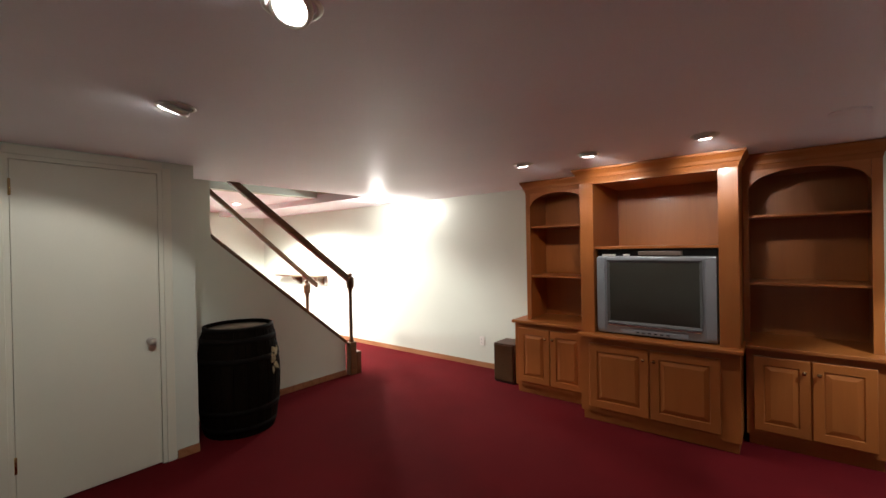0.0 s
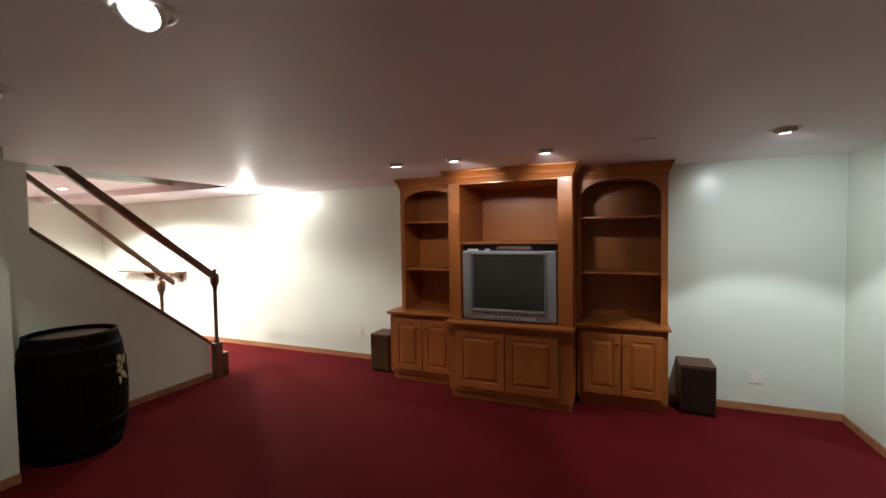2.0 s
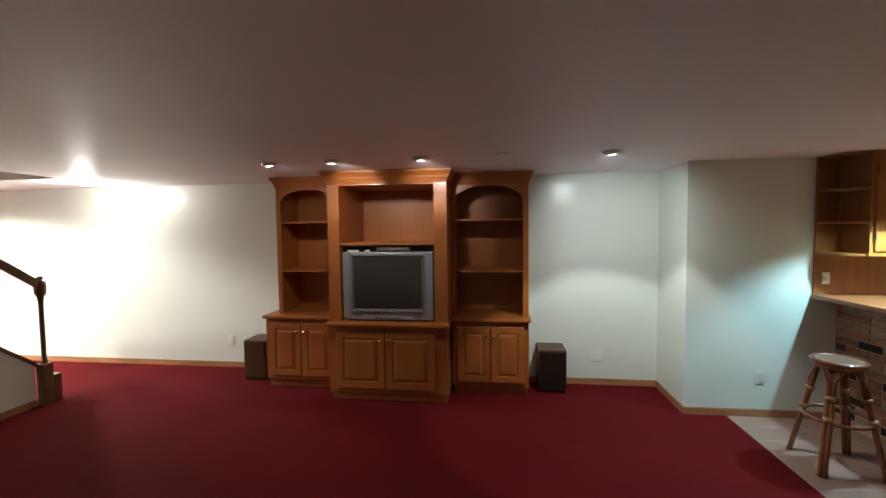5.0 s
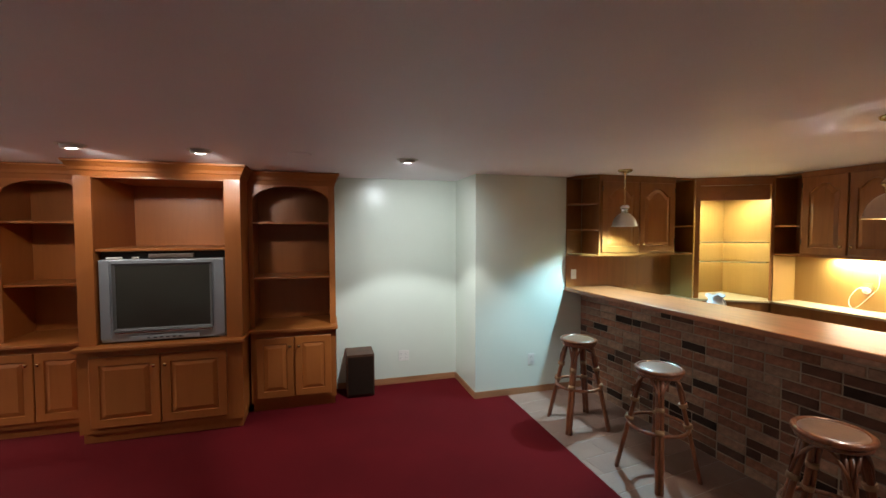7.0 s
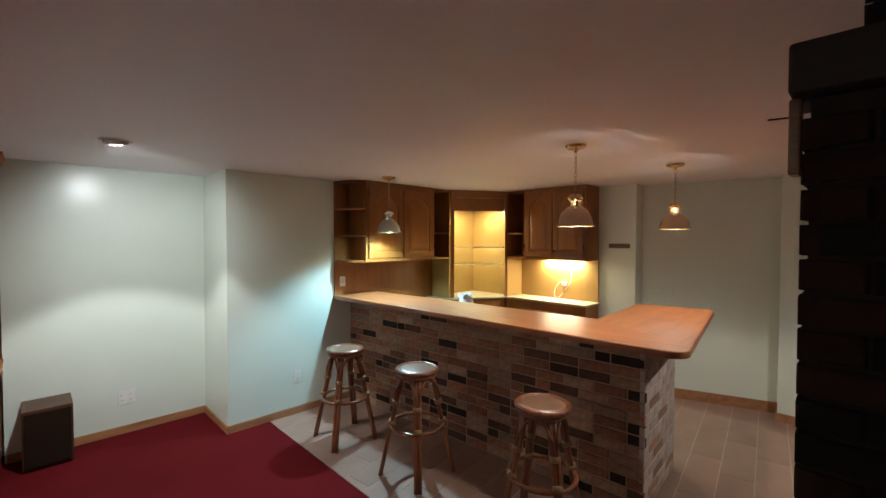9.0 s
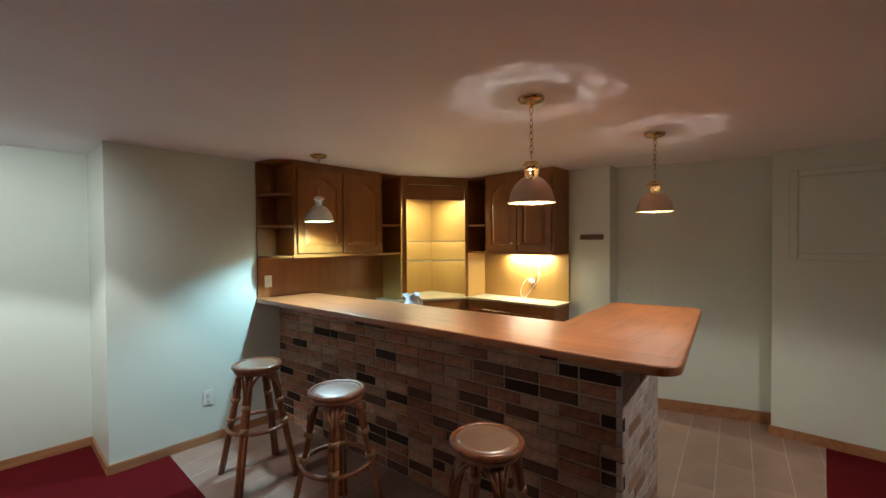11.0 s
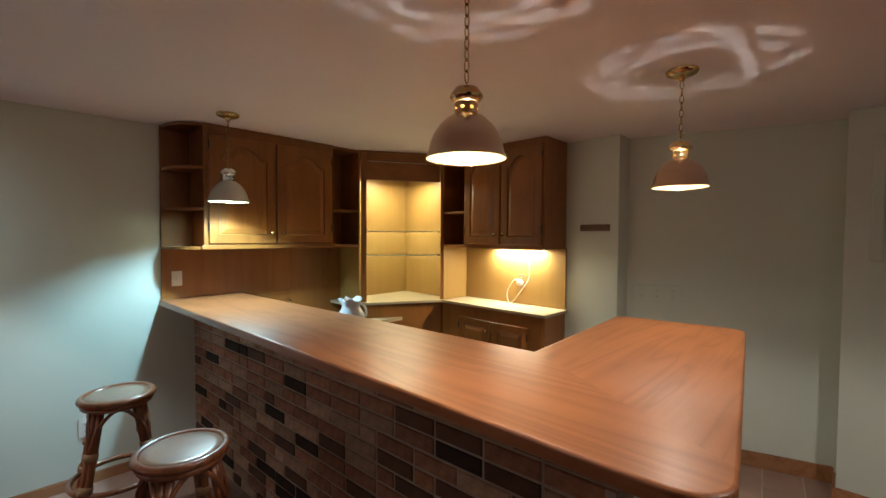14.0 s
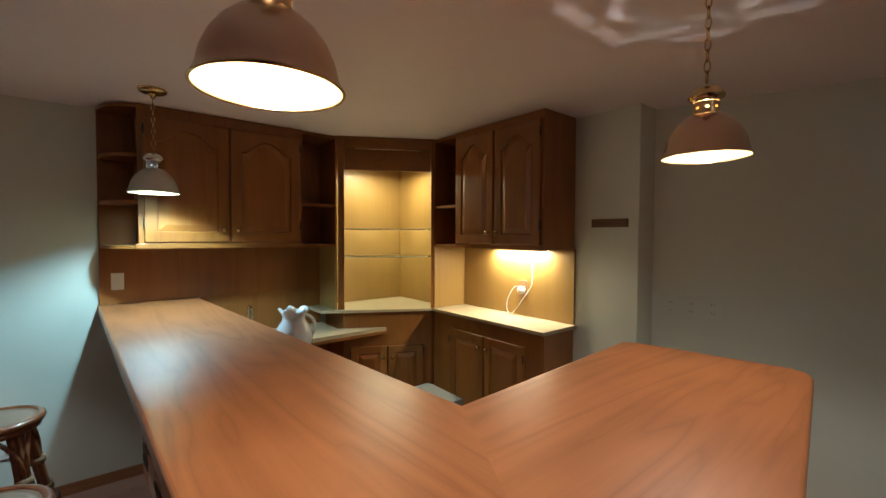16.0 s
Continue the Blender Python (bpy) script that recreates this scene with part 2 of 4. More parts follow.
SEATTOP = material("woven_seat_top", (0.31, 0.165, 0.095), 0.30, vary=0.25, scale=20, fine=260, bump=0.3, coat=1.0, coat_rough=0.34)
BARREL = wood("barrel_stave", (0.008, 0.005, 0.003), (0.003, 0.002, 0.0015), "Z", 0.8, 0.0)
BARREL.node_tree.nodes["Principled BSDF"].inputs["Specular IOR Level"].default_value = 0.05
HOOP = material("barrel_hoop", (0.007, 0.005, 0.004), 0.75, 0.2, vary=0.5, scale=20, bump=0.3, spec=0.15)
MEDIA = material("brown_grey_plastic", (0.17, 0.125, 0.10), 0.45, vary=0.1, scale=10, bump=0.04)
BRASS = material("brass", (0.66, 0.47, 0.23), 0.22, 1.0, vary=0.2, scale=20, bump=0.05)
GILT = material("worn_gilt", (0.40, 0.32, 0.17), 0.5, 0.4, vary=0.5, scale=30, bump=0.2)
CHROME = material("polished_metal", (0.75, 0.75, 0.73), 0.12, 1.0, vary=0.1, scale=20, bump=0.03)
SATIN = material("satin_metal", (0.62, 0.60, 0.55), 0.45, 0.6, vary=0.1, scale=20, bump=0.03)
SHADE = material("shade_metal", (0.66, 0.50, 0.38), 0.26, 0.9, vary=0.12, scale=10, bump=0.04)
PEWTER = material("pewter_shade", (0.60, 0.59, 0.56), 0.30, 0.85, vary=0.1, scale=12, bump=0.03)
SHADE_IN = material("shade_enamel", (0.22, 0.18, 0.095), 0.4, vary=0.05, bump=0.02)
BLACK = material("black_plastic", (0.012, 0.012, 0.013), 0.4, vary=0.3, scale=15, bump=0.1)
SILVER = material("silver_plastic", (0.36, 0.38, 0.41), 0.35, 0.35, vary=0.08, scale=6, fine=120, bump=0.03)
GUNMETAL = material("grey_plastic", (0.10, 0.10, 0.10), 0.45, vary=0.1, scale=10, bump=0.05)
SCREEN = material("tube_screen", (0.045, 0.042, 0.034), 0.16, vary=0.1, scale=3, bump=0.0)
WHITE = material("white_plastic", (0.78, 0.77, 0.72), 0.35, vary=0.06, scale=8, bump=0.03)
GREYBIN = material("grey_bin_plastic", (0.17, 0.17, 0.155), 0.8, vary=0.1, scale=8, bump=0.06, spec=0.2)
LAMINATE = material("pale_laminate", (0.46, 0.37, 0.24), 0.35, vary=0.12, scale=12, fine=200, bump=0.03)
SPEAKER = wood("speaker_veneer", (0.095, 0.036, 0.015), (0.055, 0.019, 0.008), "Z", 0.5, 0.08)
CLOTH = material("speaker_cloth", (0.026, 0.013, 0.008), 0.95, vary=0.3, scale=60, fine=400, bump=0.6, spec=0.1)
BROWN_CLOTH = material("brown_speaker_cloth", (0.085, 0.040, 0.018), 0.95, vary=0.3, scale=60, fine=400, bump=0.6, spec=0.1)
CERAMIC = material("glazed_ceramic", (0.70, 0.72, 0.75), 0.12, vary=0.1, scale=10, bump=0.03, coat=0.5)
BULB = glow("bulb_face", (1.0, 0.97, 0.90), 60.0)
TUBE = glow("tube_face", (1.0, 0.90, 0.60), 12.0)
GLASS = glassy("shelf_glass", (0.85, 0.92, 0.88))

GLASS_EDGE = material("ground_glass_edge", (0.62, 0.70, 0.66), 0.3, vary=0.1, scale=20, bump=0.02)

# ---------------- shapes ----------------


def box(bm, x0, x1, y0, y1, z0, z1, bevel=0.0):
    made = bmesh.ops.create_cube(bm, size=1.0)["verts"]
    for v in made:
        v.co = Vector(((x0 + x1) / 2 + v.co.x * (x1 - x0), (y0 + y1) / 2 + v.co.y * (y1 - y0), (z0 + z1) / 2 + v.co.z * (z1 - z0)))
    if bevel:
        edges = {e for v in made for e in v.link_edges}
        bmesh.ops.bevel(bm, geom=list(edges), offset=bevel, segments=2, profile=0.5, affect="EDGES")
    return bm


def prism(bm, outline, z0, z1, bevel=0.0, seam=()):
    """A flat plate from an outline of (x, y), between two heights."""
    low = [bm.verts.new((x, y, z0)) for x, y in outline]
    high = [bm.verts.new((x, y, z1)) for x, y in outline]
    n = len(outline)
    bm.faces.new(list(reversed(low)))
    bm.faces.new(high)
    for i in range(n):
        bm.faces.new((low[i], low[(i + 1) % n], high[(i + 1) % n], high[i]))
    bmesh.ops.recalc_face_normals(bm, faces=bm.faces)
    if bevel:
        edges = [e for e in bm.edges if abs(e.verts[0].co.z - e.verts[1].co.z) < 1e-6]
        edges = [e for e in edges if not seam or not all(any((v.co.xy - Vector(p)).length < 1e-5 for p in seam) for v in e.verts)]
        bmesh.ops.bevel(bm, geom=edges, offset=bevel, segments=3, profile=0.5, affect="EDGES")
    return bm


def lathe(bm, profile, n=32, cx=0.0, cy=0.0, closed=False, caps=True):
    """Turn a profile of (radius, height) about the upright through (cx, cy)."""
    rings = []
    for r, z in profile:
        rings.append([bm.verts.new((cx + max(r, 1e-4) * math.cos(2 * math.pi * i / n), cy + max(r, 1e-4) * math.sin(2 * math.pi * i / n), z)) for i in range(n)])
    pairs = list(zip(rings, rings[1:])) + ([(rings[-1], rings[0])] if closed else [])
    for a, b in pairs:
        for i in range(n):
            bm.faces.new((a[i], a[(i + 1) % n], b[(i + 1) % n], b[i]))
    if caps and not closed:
        bm.faces.new(list(reversed(rings[0])))
        bm.faces.new(rings[-1])
    for f in bm.faces:
        f.smooth = len(f.verts) == 4
    bmesh.ops.recalc_face_normals(bm, faces=bm.faces)
    return bm


def tube(bm, path, r, n=10, ring=False):
    """A round rod along a path of points."""
    pts = [Vector(p) for p in path]
    rings = []
    for i, p in enumerate(pts):
        if ring:
            d = pts[(i + 1) % len(pts)] - pts[i - 1]
        else:
            d = pts[min(i + 1, len(pts) - 1)] - pts[max(i - 1, 0)]
        d.normalize()
        side = d.cross(Vector((0, 0, 1)) if abs(d.z) < 0.9 else Vector((1, 0, 0))).normalized()
        up = side.cross(d)
        rings.append([bm.verts.new(p + r * (math.cos(2 * math.pi * k / n) * side + math.sin(2 * math.pi * k / n) * up)) for k in range(n)])
    pairs = list(zip(rings, rings[1:]))
    if ring:
        pairs.append((rings[-1], rings[0]))
    for a, b in pairs:
        for k in range(n):
            f = bm.faces.new((a[k], a[(k + 1) % n], b[(k + 1) % n], b[k]))
            f.smooth = True
    if not ring:
        bm.faces.new(list(reversed(rings[0])))
        bm.faces.new(rings[-1])
    bmesh.ops.recalc_face_normals(bm, faces=bm.faces)
    return bm


def circle(cx, cy, z, r, n=32, squash=1.0):
    return [(cx + r * math.cos(2 * math.pi * i / n), cy + r * squash * math.sin(2 * math.pi * i / n), z) for i in range(n)]


def root_matrix(ob):
    while ob.parent:
        ob = ob.parent
    return ob.matrix_basis


def part(name, bm, mat, parent=None, label=""):
    """Link a bmesh in world coordinates as one mesh, under a thing or a part where one is given."""
    if parent is not None:
        bm.transform(root_matrix(parent).inverted())
    me = bpy.data.meshes.new(name)
    bm.to_mesh(me)
    bm.free()
    me.materials.append(mat)
    ob = new(name, me)
    if parent is not None:
        ob.parent = parent
    if label:
        tagged(ob, label)
    return ob


def bmx():
    return bmesh.new()


def thing(name, x, y, z, label, category, group="", rz=0.0, kind=""):
    ob = new(name)
    ob.empty_display_size = 0.1
    ob.matrix_basis = pose(x, y, z, 0, 0, rz)
    return tagged(ob, label, category, group, kind)


def structure(name, bm, mat, label):
    return tagged(part(name, bm, mat), label, kind="structure")


def slab(name, x0, x1, y0, y1, z0, z1, mat, label):
    return structure(name, box(bmx(), x0, x1, y0, y1, z0, z1), mat, label)


# ---------------- structure ----------------
# carpet and tiles
bm = bmx()
for x0, x1, y0, y1 in ((-7.2, 3.56, -1.5, 4.95), (3.56, 7.2, -1.5, 0.545)):
    box(bm, x0, x1, y0, y1, -0.08, 0.0)
structure("floor", bm, CARPET, "deep red cut-pile carpet over the whole room")
grout = slab("floor_tiled", 3.562, 7.15, 0.547, 4.1, -0.08, -0.002, GROUT, "beige tiled floor round the bar with pale grout")

# walls
NOOK = 4.70
bm = bmx()
box(bm, -7.2, 1.908, 4.87, 5.02, 0, 2.45)
box(bm, 1.908, 3.22, NOOK, 5.02, 0, 2.45)
structure("wall_north", bm, WALL, "pale green painted wall behind the cabinets")
slab("wall_pier", 3.22, 6.7, 4.07, 5.02, 0, 2.45, WALL, "pale green painted wall of the bar alcove")
slab("wall_bar_back", 6.50, 6.70, 2.00, 4.07, 0, 2.45, WALL, "pale green wall behind the bar cabinets")
bm = prism(bmx(), [(6.68, 2.0), (7.2, 2.0), (7.2, 0.868), (7.045, 0.868)], 0, 2.45)
structure("wall_east", bm, WALL, "pale green painted wall beyond the bar")
slab("wall_east_near", 6.825, 7.2, -1.5, 0.866, 0, 2.45, WALL, "pale green painted wall with an access panel")
slab("wall_bar_return", 6.70, 7.15, 2.003, 2.12, 0, 2.45, WALL, "pale green return of the bar wall")
slab("wall_south", -2.3, 7.15, -1.5, -1.35, 0, 2.45, WALL, "pale green painted wall behind the walker")
slab("wall_hall_return", -2.80, -2.30, 1.60, 1.72, 0, 2.45, WALL, "pale green short return wall")
bm = bmx()
box(bm, -2.30, -2.18, -1.5, 0.70, 0, 2.45)
box(bm, -2.30, -2.18, 1.50, 1.72, 0, 2.45)
box(bm, -2.30, -2.18, 0.70, 1.50, 2.13, 2.45)
structure("wall_west", bm, WALL, "pale green painted wall with a flush door")
# wall under the stair: full height, then cut to the slope
bm = bmx()
side = [(1.72, 0), (3.62, 0), (3.62, 0.40), (2.09, 1.68), (2.09, 2.45), (1.72, 2.45)]
a = [bm.verts.new((-2.80, y, z)) for y, z in side]
b = [bm.verts.new((-2.90, y, z)) for y, z in side]
bm.faces.new(a)
bm.faces.new(list(reversed(b)))
for i in range(len(side)):
    bm.faces.new((a[i], b[i], b[(i + 1) % len(side)], a[(i + 1) % len(side)]))
bmesh.ops.recalc_face_normals(bm, faces=bm.faces)
structure("wall_stair", bm, WALL, "pale green wall below the open stair, cut to its slope")
slab("wall_far_west", -7.2, -7.05, -1.5, 4.87, 0, 4.6, WALL, "pale wall of the room beyond the stair")
slab("wall_far_south", -7.05, -2.9, 0.2, 0.35, 0, 4.6, WALL, "pale wall at the head of the stairwell")
slab("wall_stairwell", -2.90, -2.80, 0.35, 1.72, 0, 4.6, WALL, "pale wall beside the upper stair")
# ceilings
bm = bmx()
box(bm, -2.80, 7.2, -1.5, 4.87, CEIL, CEIL + 0.12)
box(bm, 3.22, 7.15, 4.07, 4.12, CEIL, CEIL + 0.10)
box(bm, -7.05, -2.80, 3.98, 4.87, CEIL, CEIL + 0.12)
structure("ceiling", bm, CEILING, "smooth painted low basement ceiling")
bm = box(bmx(), -7.05, -3.97, 0.35, 3.98, 2.29, 2.40)
structure("ceiling_far", bm, CEILING, "painted ceiling of the room beyond the stair")
slab("stairwell_header", -3.97, -3.85, 0.35, 3.98, 2.285, 4.6, WALL, "pale green painted edge of the stairwell opening")
slab("stairwell_end", -3.85, -2.80, 3.98, 4.08, 2.33, 4.6, WALL, "pale end of the stairwell opening")
slab("ceiling_stairwell", -3.97, -2.80, 0.2, 4.08, 4.6, 4.7, CEILING, "painted ceiling high over the stair")

# baseboards
def baseboard(pts, h=0.064, t=0.014):
    for (xa, ya), (xb, yb) in zip(pts, pts[1:]):
        d = Vector((xb - xa, yb - ya, 0))
        n = Vector((d.y, -d.x, 0)).normalized() * t
        bm = prism(bmx(), [(xa, ya), (xb, yb), (xb + n.x, yb + n.y), (xa + n.x, ya + n.y)], 0, h)
        bmesh.ops.bevel(bm, geom=[e for e in bm.edges if min(v.co.z for v in e.verts) > h - 0.001], offset=0.005, segments=2, affect="EDGES")
        structure("baseboard", bm, BASE, "low stained wooden baseboard")


baseboard([(-7.0, 4.868), (-0.86, 4.868)])
baseboard([(1.92, NOOK - 0.002), (3.218, NOOK - 0.002)])
baseboard([(3.218, NOOK - 0.016), (3.218, 4.068)])
baseboard([(3.204, 4.068), (4.44, 4.068)])
baseboard([(6.498, 2.36), (6.498, 2.0)])
baseboard([(6.678, 1.99), (7.042, 0.884)], 0.10, 0.016)
baseboard([(7.03, 0.868), (6.811, 0.868)], 0.075)
baseboard([(6.823, 0.866), (6.823, -1.3)], 0.075)
baseboard([(-2.178, 1.57), (-2.178, 1.72)])
baseboard([(-2.798, 1.74), (-2.798, 3.62)])

# ---------------- joinery shared by several things ----------------


def panel_door(parent, m, w, h, mat, arch=0.0, t=0.02, stile=0.055, label="", name="door", knob=None, knob_mat=None, hinge=None):
    """A raised-panel door in the plane y = 0 of m, facing -y, from (0, 0, 0) to (w, 0, h); the panel's top may be arched."""
    k = 13

    def contour(inset, rise, y):
        x0, x1, z0, z1 = inset, w - inset, inset, h - inset
        pts = [(x0, z0), (x1, z0)]
        for i in range(k):
            u = 1 - i / (k - 1)
            s = 0.0 if u < 0.12 or u > 0.88 else math.sin(math.pi * (u - 0.12) / 0.76) ** 0.8
            pts.append((x0 + u * (x1 - x0), z1 - rise + rise * s))
        return [Vector((x, y, z)) for x, z in pts]

    def rings(bm, spec, cap=True):
        prev = None
        for inset, rise, y in spec:
            cur = [bm.verts.new(m @ p) for p in contour(inset, rise, y)]
            if prev:
                for i in range(len(cur)):
                    j = (i + 1) % len(cur)
                    bm.faces.new((prev[i], prev[j], cur[j], cur[i]))
            else:
                first = cur
            prev = cur
        if cap:
            bm.faces.new(prev)
            bm.faces.new(list(reversed(first)))
        bmesh.ops.recalc_face_normals(bm, faces=bm.faces)
        return bm

    bm = rings(bmx(), [(0, 0, 0), (0, 0, -t + 0.004), (0.004, 0, -t), (stile, arch, -t), (stile + 0.004, arch, -t + 0.009)])
    door = part(name, bm, mat, parent, label)
    s = stile + 0.008
    bm = rings(bmx(), [(s, arch, -t + 0.010), (s, arch, -t + 0.007), (s + 0.028, arch, -t - 0.001), (s + 0.031, arch, -t - 0.002)])
    part("panel", bm, mat, door)
    if knob:
        bm = lathe(bmx(), [(0.006, 0), (0.006, 0.012), (0.014, 0.018), (0.015, 0.024), (0.010, 0.030), (0.002, 0.032)], 14)
        bm.transform(m @ Matrix.Translation((knob[0], -t, knob[1])) @ pose(0, 0, 0, 90, 0, 0))
        part("knob", bm, knob_mat or BRASS, door, "small round brass knob")
    if hinge is not None:
        for hz in (0.12 * h, 0.86 * h):
            bm = lathe(bmx(), [(0.004, hz), (0.0045, hz + 0.004), (0.0045, hz + 0.05), (0.003, hz + 0.055)], 8)
            bm.transform(m @ Matrix.Translation((hinge, -t - 0.002, 0)))
            part("hinge", bm, BLACK, door, "dark metal hinge")
    return door


def arch_frame(x0, x1, y0, y1, z_spring, z_apex, z_top, n=16):
    """A flat head piece over an opening with an arched underside."""
    bm = bmx()
    low, high = [], []
    for i in range(n + 1):
        u = i / n
        x = x0 + u * (x1 - x0)
        z = z_spring + (z_apex - z_spring) * math.sqrt(max(0, 1 - (2 * u - 1) ** 2)) ** 1.1
        low.append((x, z))
        high.append((x, z_top))
    for a in range(n):
        q = [low[a], low[a + 1], high[a + 1], high[a]]
        f = [bm.verts.new((x, y0, z)) for x, z in q]
        g = [bm.verts.new((x, y1, z)) for x, z in q]
        bm.faces.new(f)
        bm.faces.new(list(reversed(g)))
        bm.faces.new((f[0], g[0], g[1], f[1]))
        bm.faces.new((f[2], g[2], g[3], f[3]))
    bmesh.ops.remove_doubles(bm, verts=bm.verts, dist=1e-5)
    bmesh.ops.recalc_face_normals(bm, faces=bm.faces)
    return bm


def crown(x0, x1, y_face, y_back, z0, z1, out=0.05, left=True, right=True):
    """A stepped crown moulding that runs round the top of a cabinet."""
    bm = bmx()
    steps = [(0.0, 0.0), (0.30, 0.010), (0.36, 0.018), (0.55, 0.024), (0.80, 0.042), (0.86, 0.050), (1.0, 0.050)]
    prev = None
    for u, o in steps:
        o = o * out / 0.05
        l, r = (o if left else 0), (o if right else 0)
        z = z0 + u * (z1 - z0)
        cur = [bm.verts.new(p) for p in ((x0 - l, y_back, z), (x0 - l, y_face - o, z), (x1 + r, y_face - o, z), (x1 + r, y_back, z))]
        if prev:
            for i in range(4):
                bm.faces.new((prev[i], prev[(i + 1) % 4], cur[(i + 1) % 4], cur[i]))
        else:
            bm.faces.new(list(reversed(cur)))
        prev = cur
    bm.faces.new(prev)
    bmesh.ops.recalc_face_normals(bm, faces=bm.faces)
    return bm


# ---------------- built-in media cabinets ----------------
BACK = 4.862


def bookcase(x0, x1, xo0, xo1, bx0, bx1, label, left_free):
    """A shelved side unit: face frame with arched head, two shelves, counter, two-door base."""
    c = thing("bookcase", (x0 + x1) / 2, 4.6, 0, label, "bookcase", "built-in media cabinets")
    part("side_panel", box(bmx(), x0, x0 + 0.02, 4.42, BACK, 0.765, 2.12), CHERRY, c)
    part("side_panel", box(bmx(), x1 - 0.02, x1, 4.42, BACK, 0.765, 2.12), CHERRY, c)
    part("back_panel", box(bmx(), x0 + 0.02, x1 - 0.02, 4.845, BACK, 0.765, 2.12), CHERRY, c)
    part("face_stile", box(bmx(), x0, xo0, 4.40, 4.42, 0.765, 2.12, 0.002), CHERRY, c)
    part("face_stile", box(bmx(), xo1, x1, 4.40, 4.42, 0.765, 2.12, 0.002), CHERRY, c)
    part("arched_head", arch_frame(xo0 + 0.001, xo1 - 0.001, 4.401, 4.42, 1.950, 2.076, 2.12), CHERRY_X, c)
    for z in (1.745, 1.225):
        part("shelf", box(bmx(), x0 + 0.021, x1 - 0.021, 4.44, 4.844, z - 0.02, z, 0.003), CHERRY_X, c)
    part("crown_moulding", crown(x0, x1, 4.40, BACK, 2.085, CEIL - 0.004, 0.045, left_free, not left_free), CHERRY_X, c)
    part("counter", box(bmx(), bx0 - (0.02 if left_free else 0), bx1 + (0 if left_free else 0.02), 4.265, BACK, 0.735, 0.765, 0.006), CHERRY_X, c)
    body = bmx()
    box(body, bx0, bx1, 4.31, BACK, 0.085, 0.735)
    box(body, bx0 + 0.012, bx1 - 0.012, 4.345, BACK - 0.01, 0.002, 0.085)
    base = part("base_body", body, CHERRY, c)
    w = (bx1 - bx0 - 0.10) / 2
    for i in (0, 1):
        dx = bx0 + 0.045 + i * (w + 0.010)
        panel_door(c, Matrix.Translation((dx, 4.309, 0.13)), w, 0.555, CHERRY, 0, 0.02, 0.06, knob=((w - 0.035) if i == 0 else 0.035, 0.47), hinge=None)
    return c


bookcase(-0.73, -0.035, -0.68, -0.09, -0.83, -0.045, "narrow orange-brown oak bookcase with an arched head and empty shelves", True)
bookcase(1.135, 1.90, 1.175, 1.845, 1.15, 1.895, "orange-brown oak bookcase with an arched head beside the television cabinet", False)

c = thing("media_cabinet", 0.55, 4.4, 0, "tall orange-brown oak cabinet with an open television bay", "cabinet", "built-in media cabinets")
part("side_panel", box(bmx(), -0.03, 0.0, 4.10, BACK, 0.765, 2.12), CHERRY, c)
part("side_panel", box(bmx(), 1.10, 1.13, 4.10, BACK, 0.765, 2.12), CHERRY, c)
part("face_stile", box(bmx(), -0.03, 0.085, 4.08, 4.10, 0.765, 2.12, 0.002), CHERRY, c)
part("face_stile", box(bmx(), 1.005, 1.13, 4.08, 4.10, 0.765, 2.12, 0.002), CHERRY, c)
part("face_rail", box(bmx(), 0.086, 1.004, 4.081, 4.10, 2.072, 2.12, 0.002), CHERRY_X, c)
part("back_panel", box(bmx(), 0.0, 1.10, 4.845, BACK, 0.765, 2.12), CHERRY, c)
for xa, xb in ((0.065, 0.085), (1.005, 1.025)):
    part("bay_side", box(bmx(), xa, xb, 4.102, 4.845, 0.767, 2.11), CHERRY, c)
part("bay_top", box(bmx(), 0.086, 1.004, 4.102, 4.845, 2.09, 2.11), CHERRY_X, c)
part("shelf", box(bmx(), 0.086, 1.004, 4.11, 4.844, 1.500, 1.522, 0.003), CHERRY_X, c)
part("crown_moulding", crown(-0.03, 1.13, 4.08, BACK, 2.085, CEIL - 0.003, 0.055), CHERRY_X, c)
part("counter", box(bmx(), -0.052, 1.152, 3.995, BACK, 0.735, 0.765, 0.006), CHERRY_X, c)
body = bmx()
box(body, -0.03, 1.13, 4.045, BACK, 0.085, 0.735)
box(body, -0.015, 1.115, 4.075, BACK - 0.01, 0.002, 0.085)
part("base_body", body, CHERRY, c)
for i in (0, 1):
    panel_door(c, Matrix.Translation((0.05 + i * 0.485, 4.044, 0.13)), 0.475, 0.555, CHERRY, 0, 0.02, 0.065, knob=(0.44 if i == 0 else 0.035, 0.47))

# television
tv = thing("television", 0.545, 4.4, 0.766, "large silver tube television with a dark screen", "television")
bm = bmx()
box(bm, 0.10, 0.99, 4.12, 4.32, 0.775, 1.435, 0.01)
part("housing", bm, SILVER, tv)
bm = bmx()
ring0 = [(0.12, 4.31, 0.80), (0.97, 4.31, 0.80), (0.97, 4.31, 1.42), (0.12, 4.31, 1.42)]
ring1 = [(0.30, 4.80, 0.86), (0.79, 4.80, 0.86), (0.79, 4.80, 1.28), (0.30, 4.80, 1.28)]
a, b = [bm.verts.new(p) for p in ring0], [bm.verts.new(p) for p in ring1]
bm.faces.new(list(reversed(a)))
bm.faces.new(b)
for i in range(4):
    bm.faces.new((a[i], a[(i + 1) % 4], b[(i + 1) % 4], b[i]))
part("back_housing", bm, BLACK, tv, "tapered black plastic back")
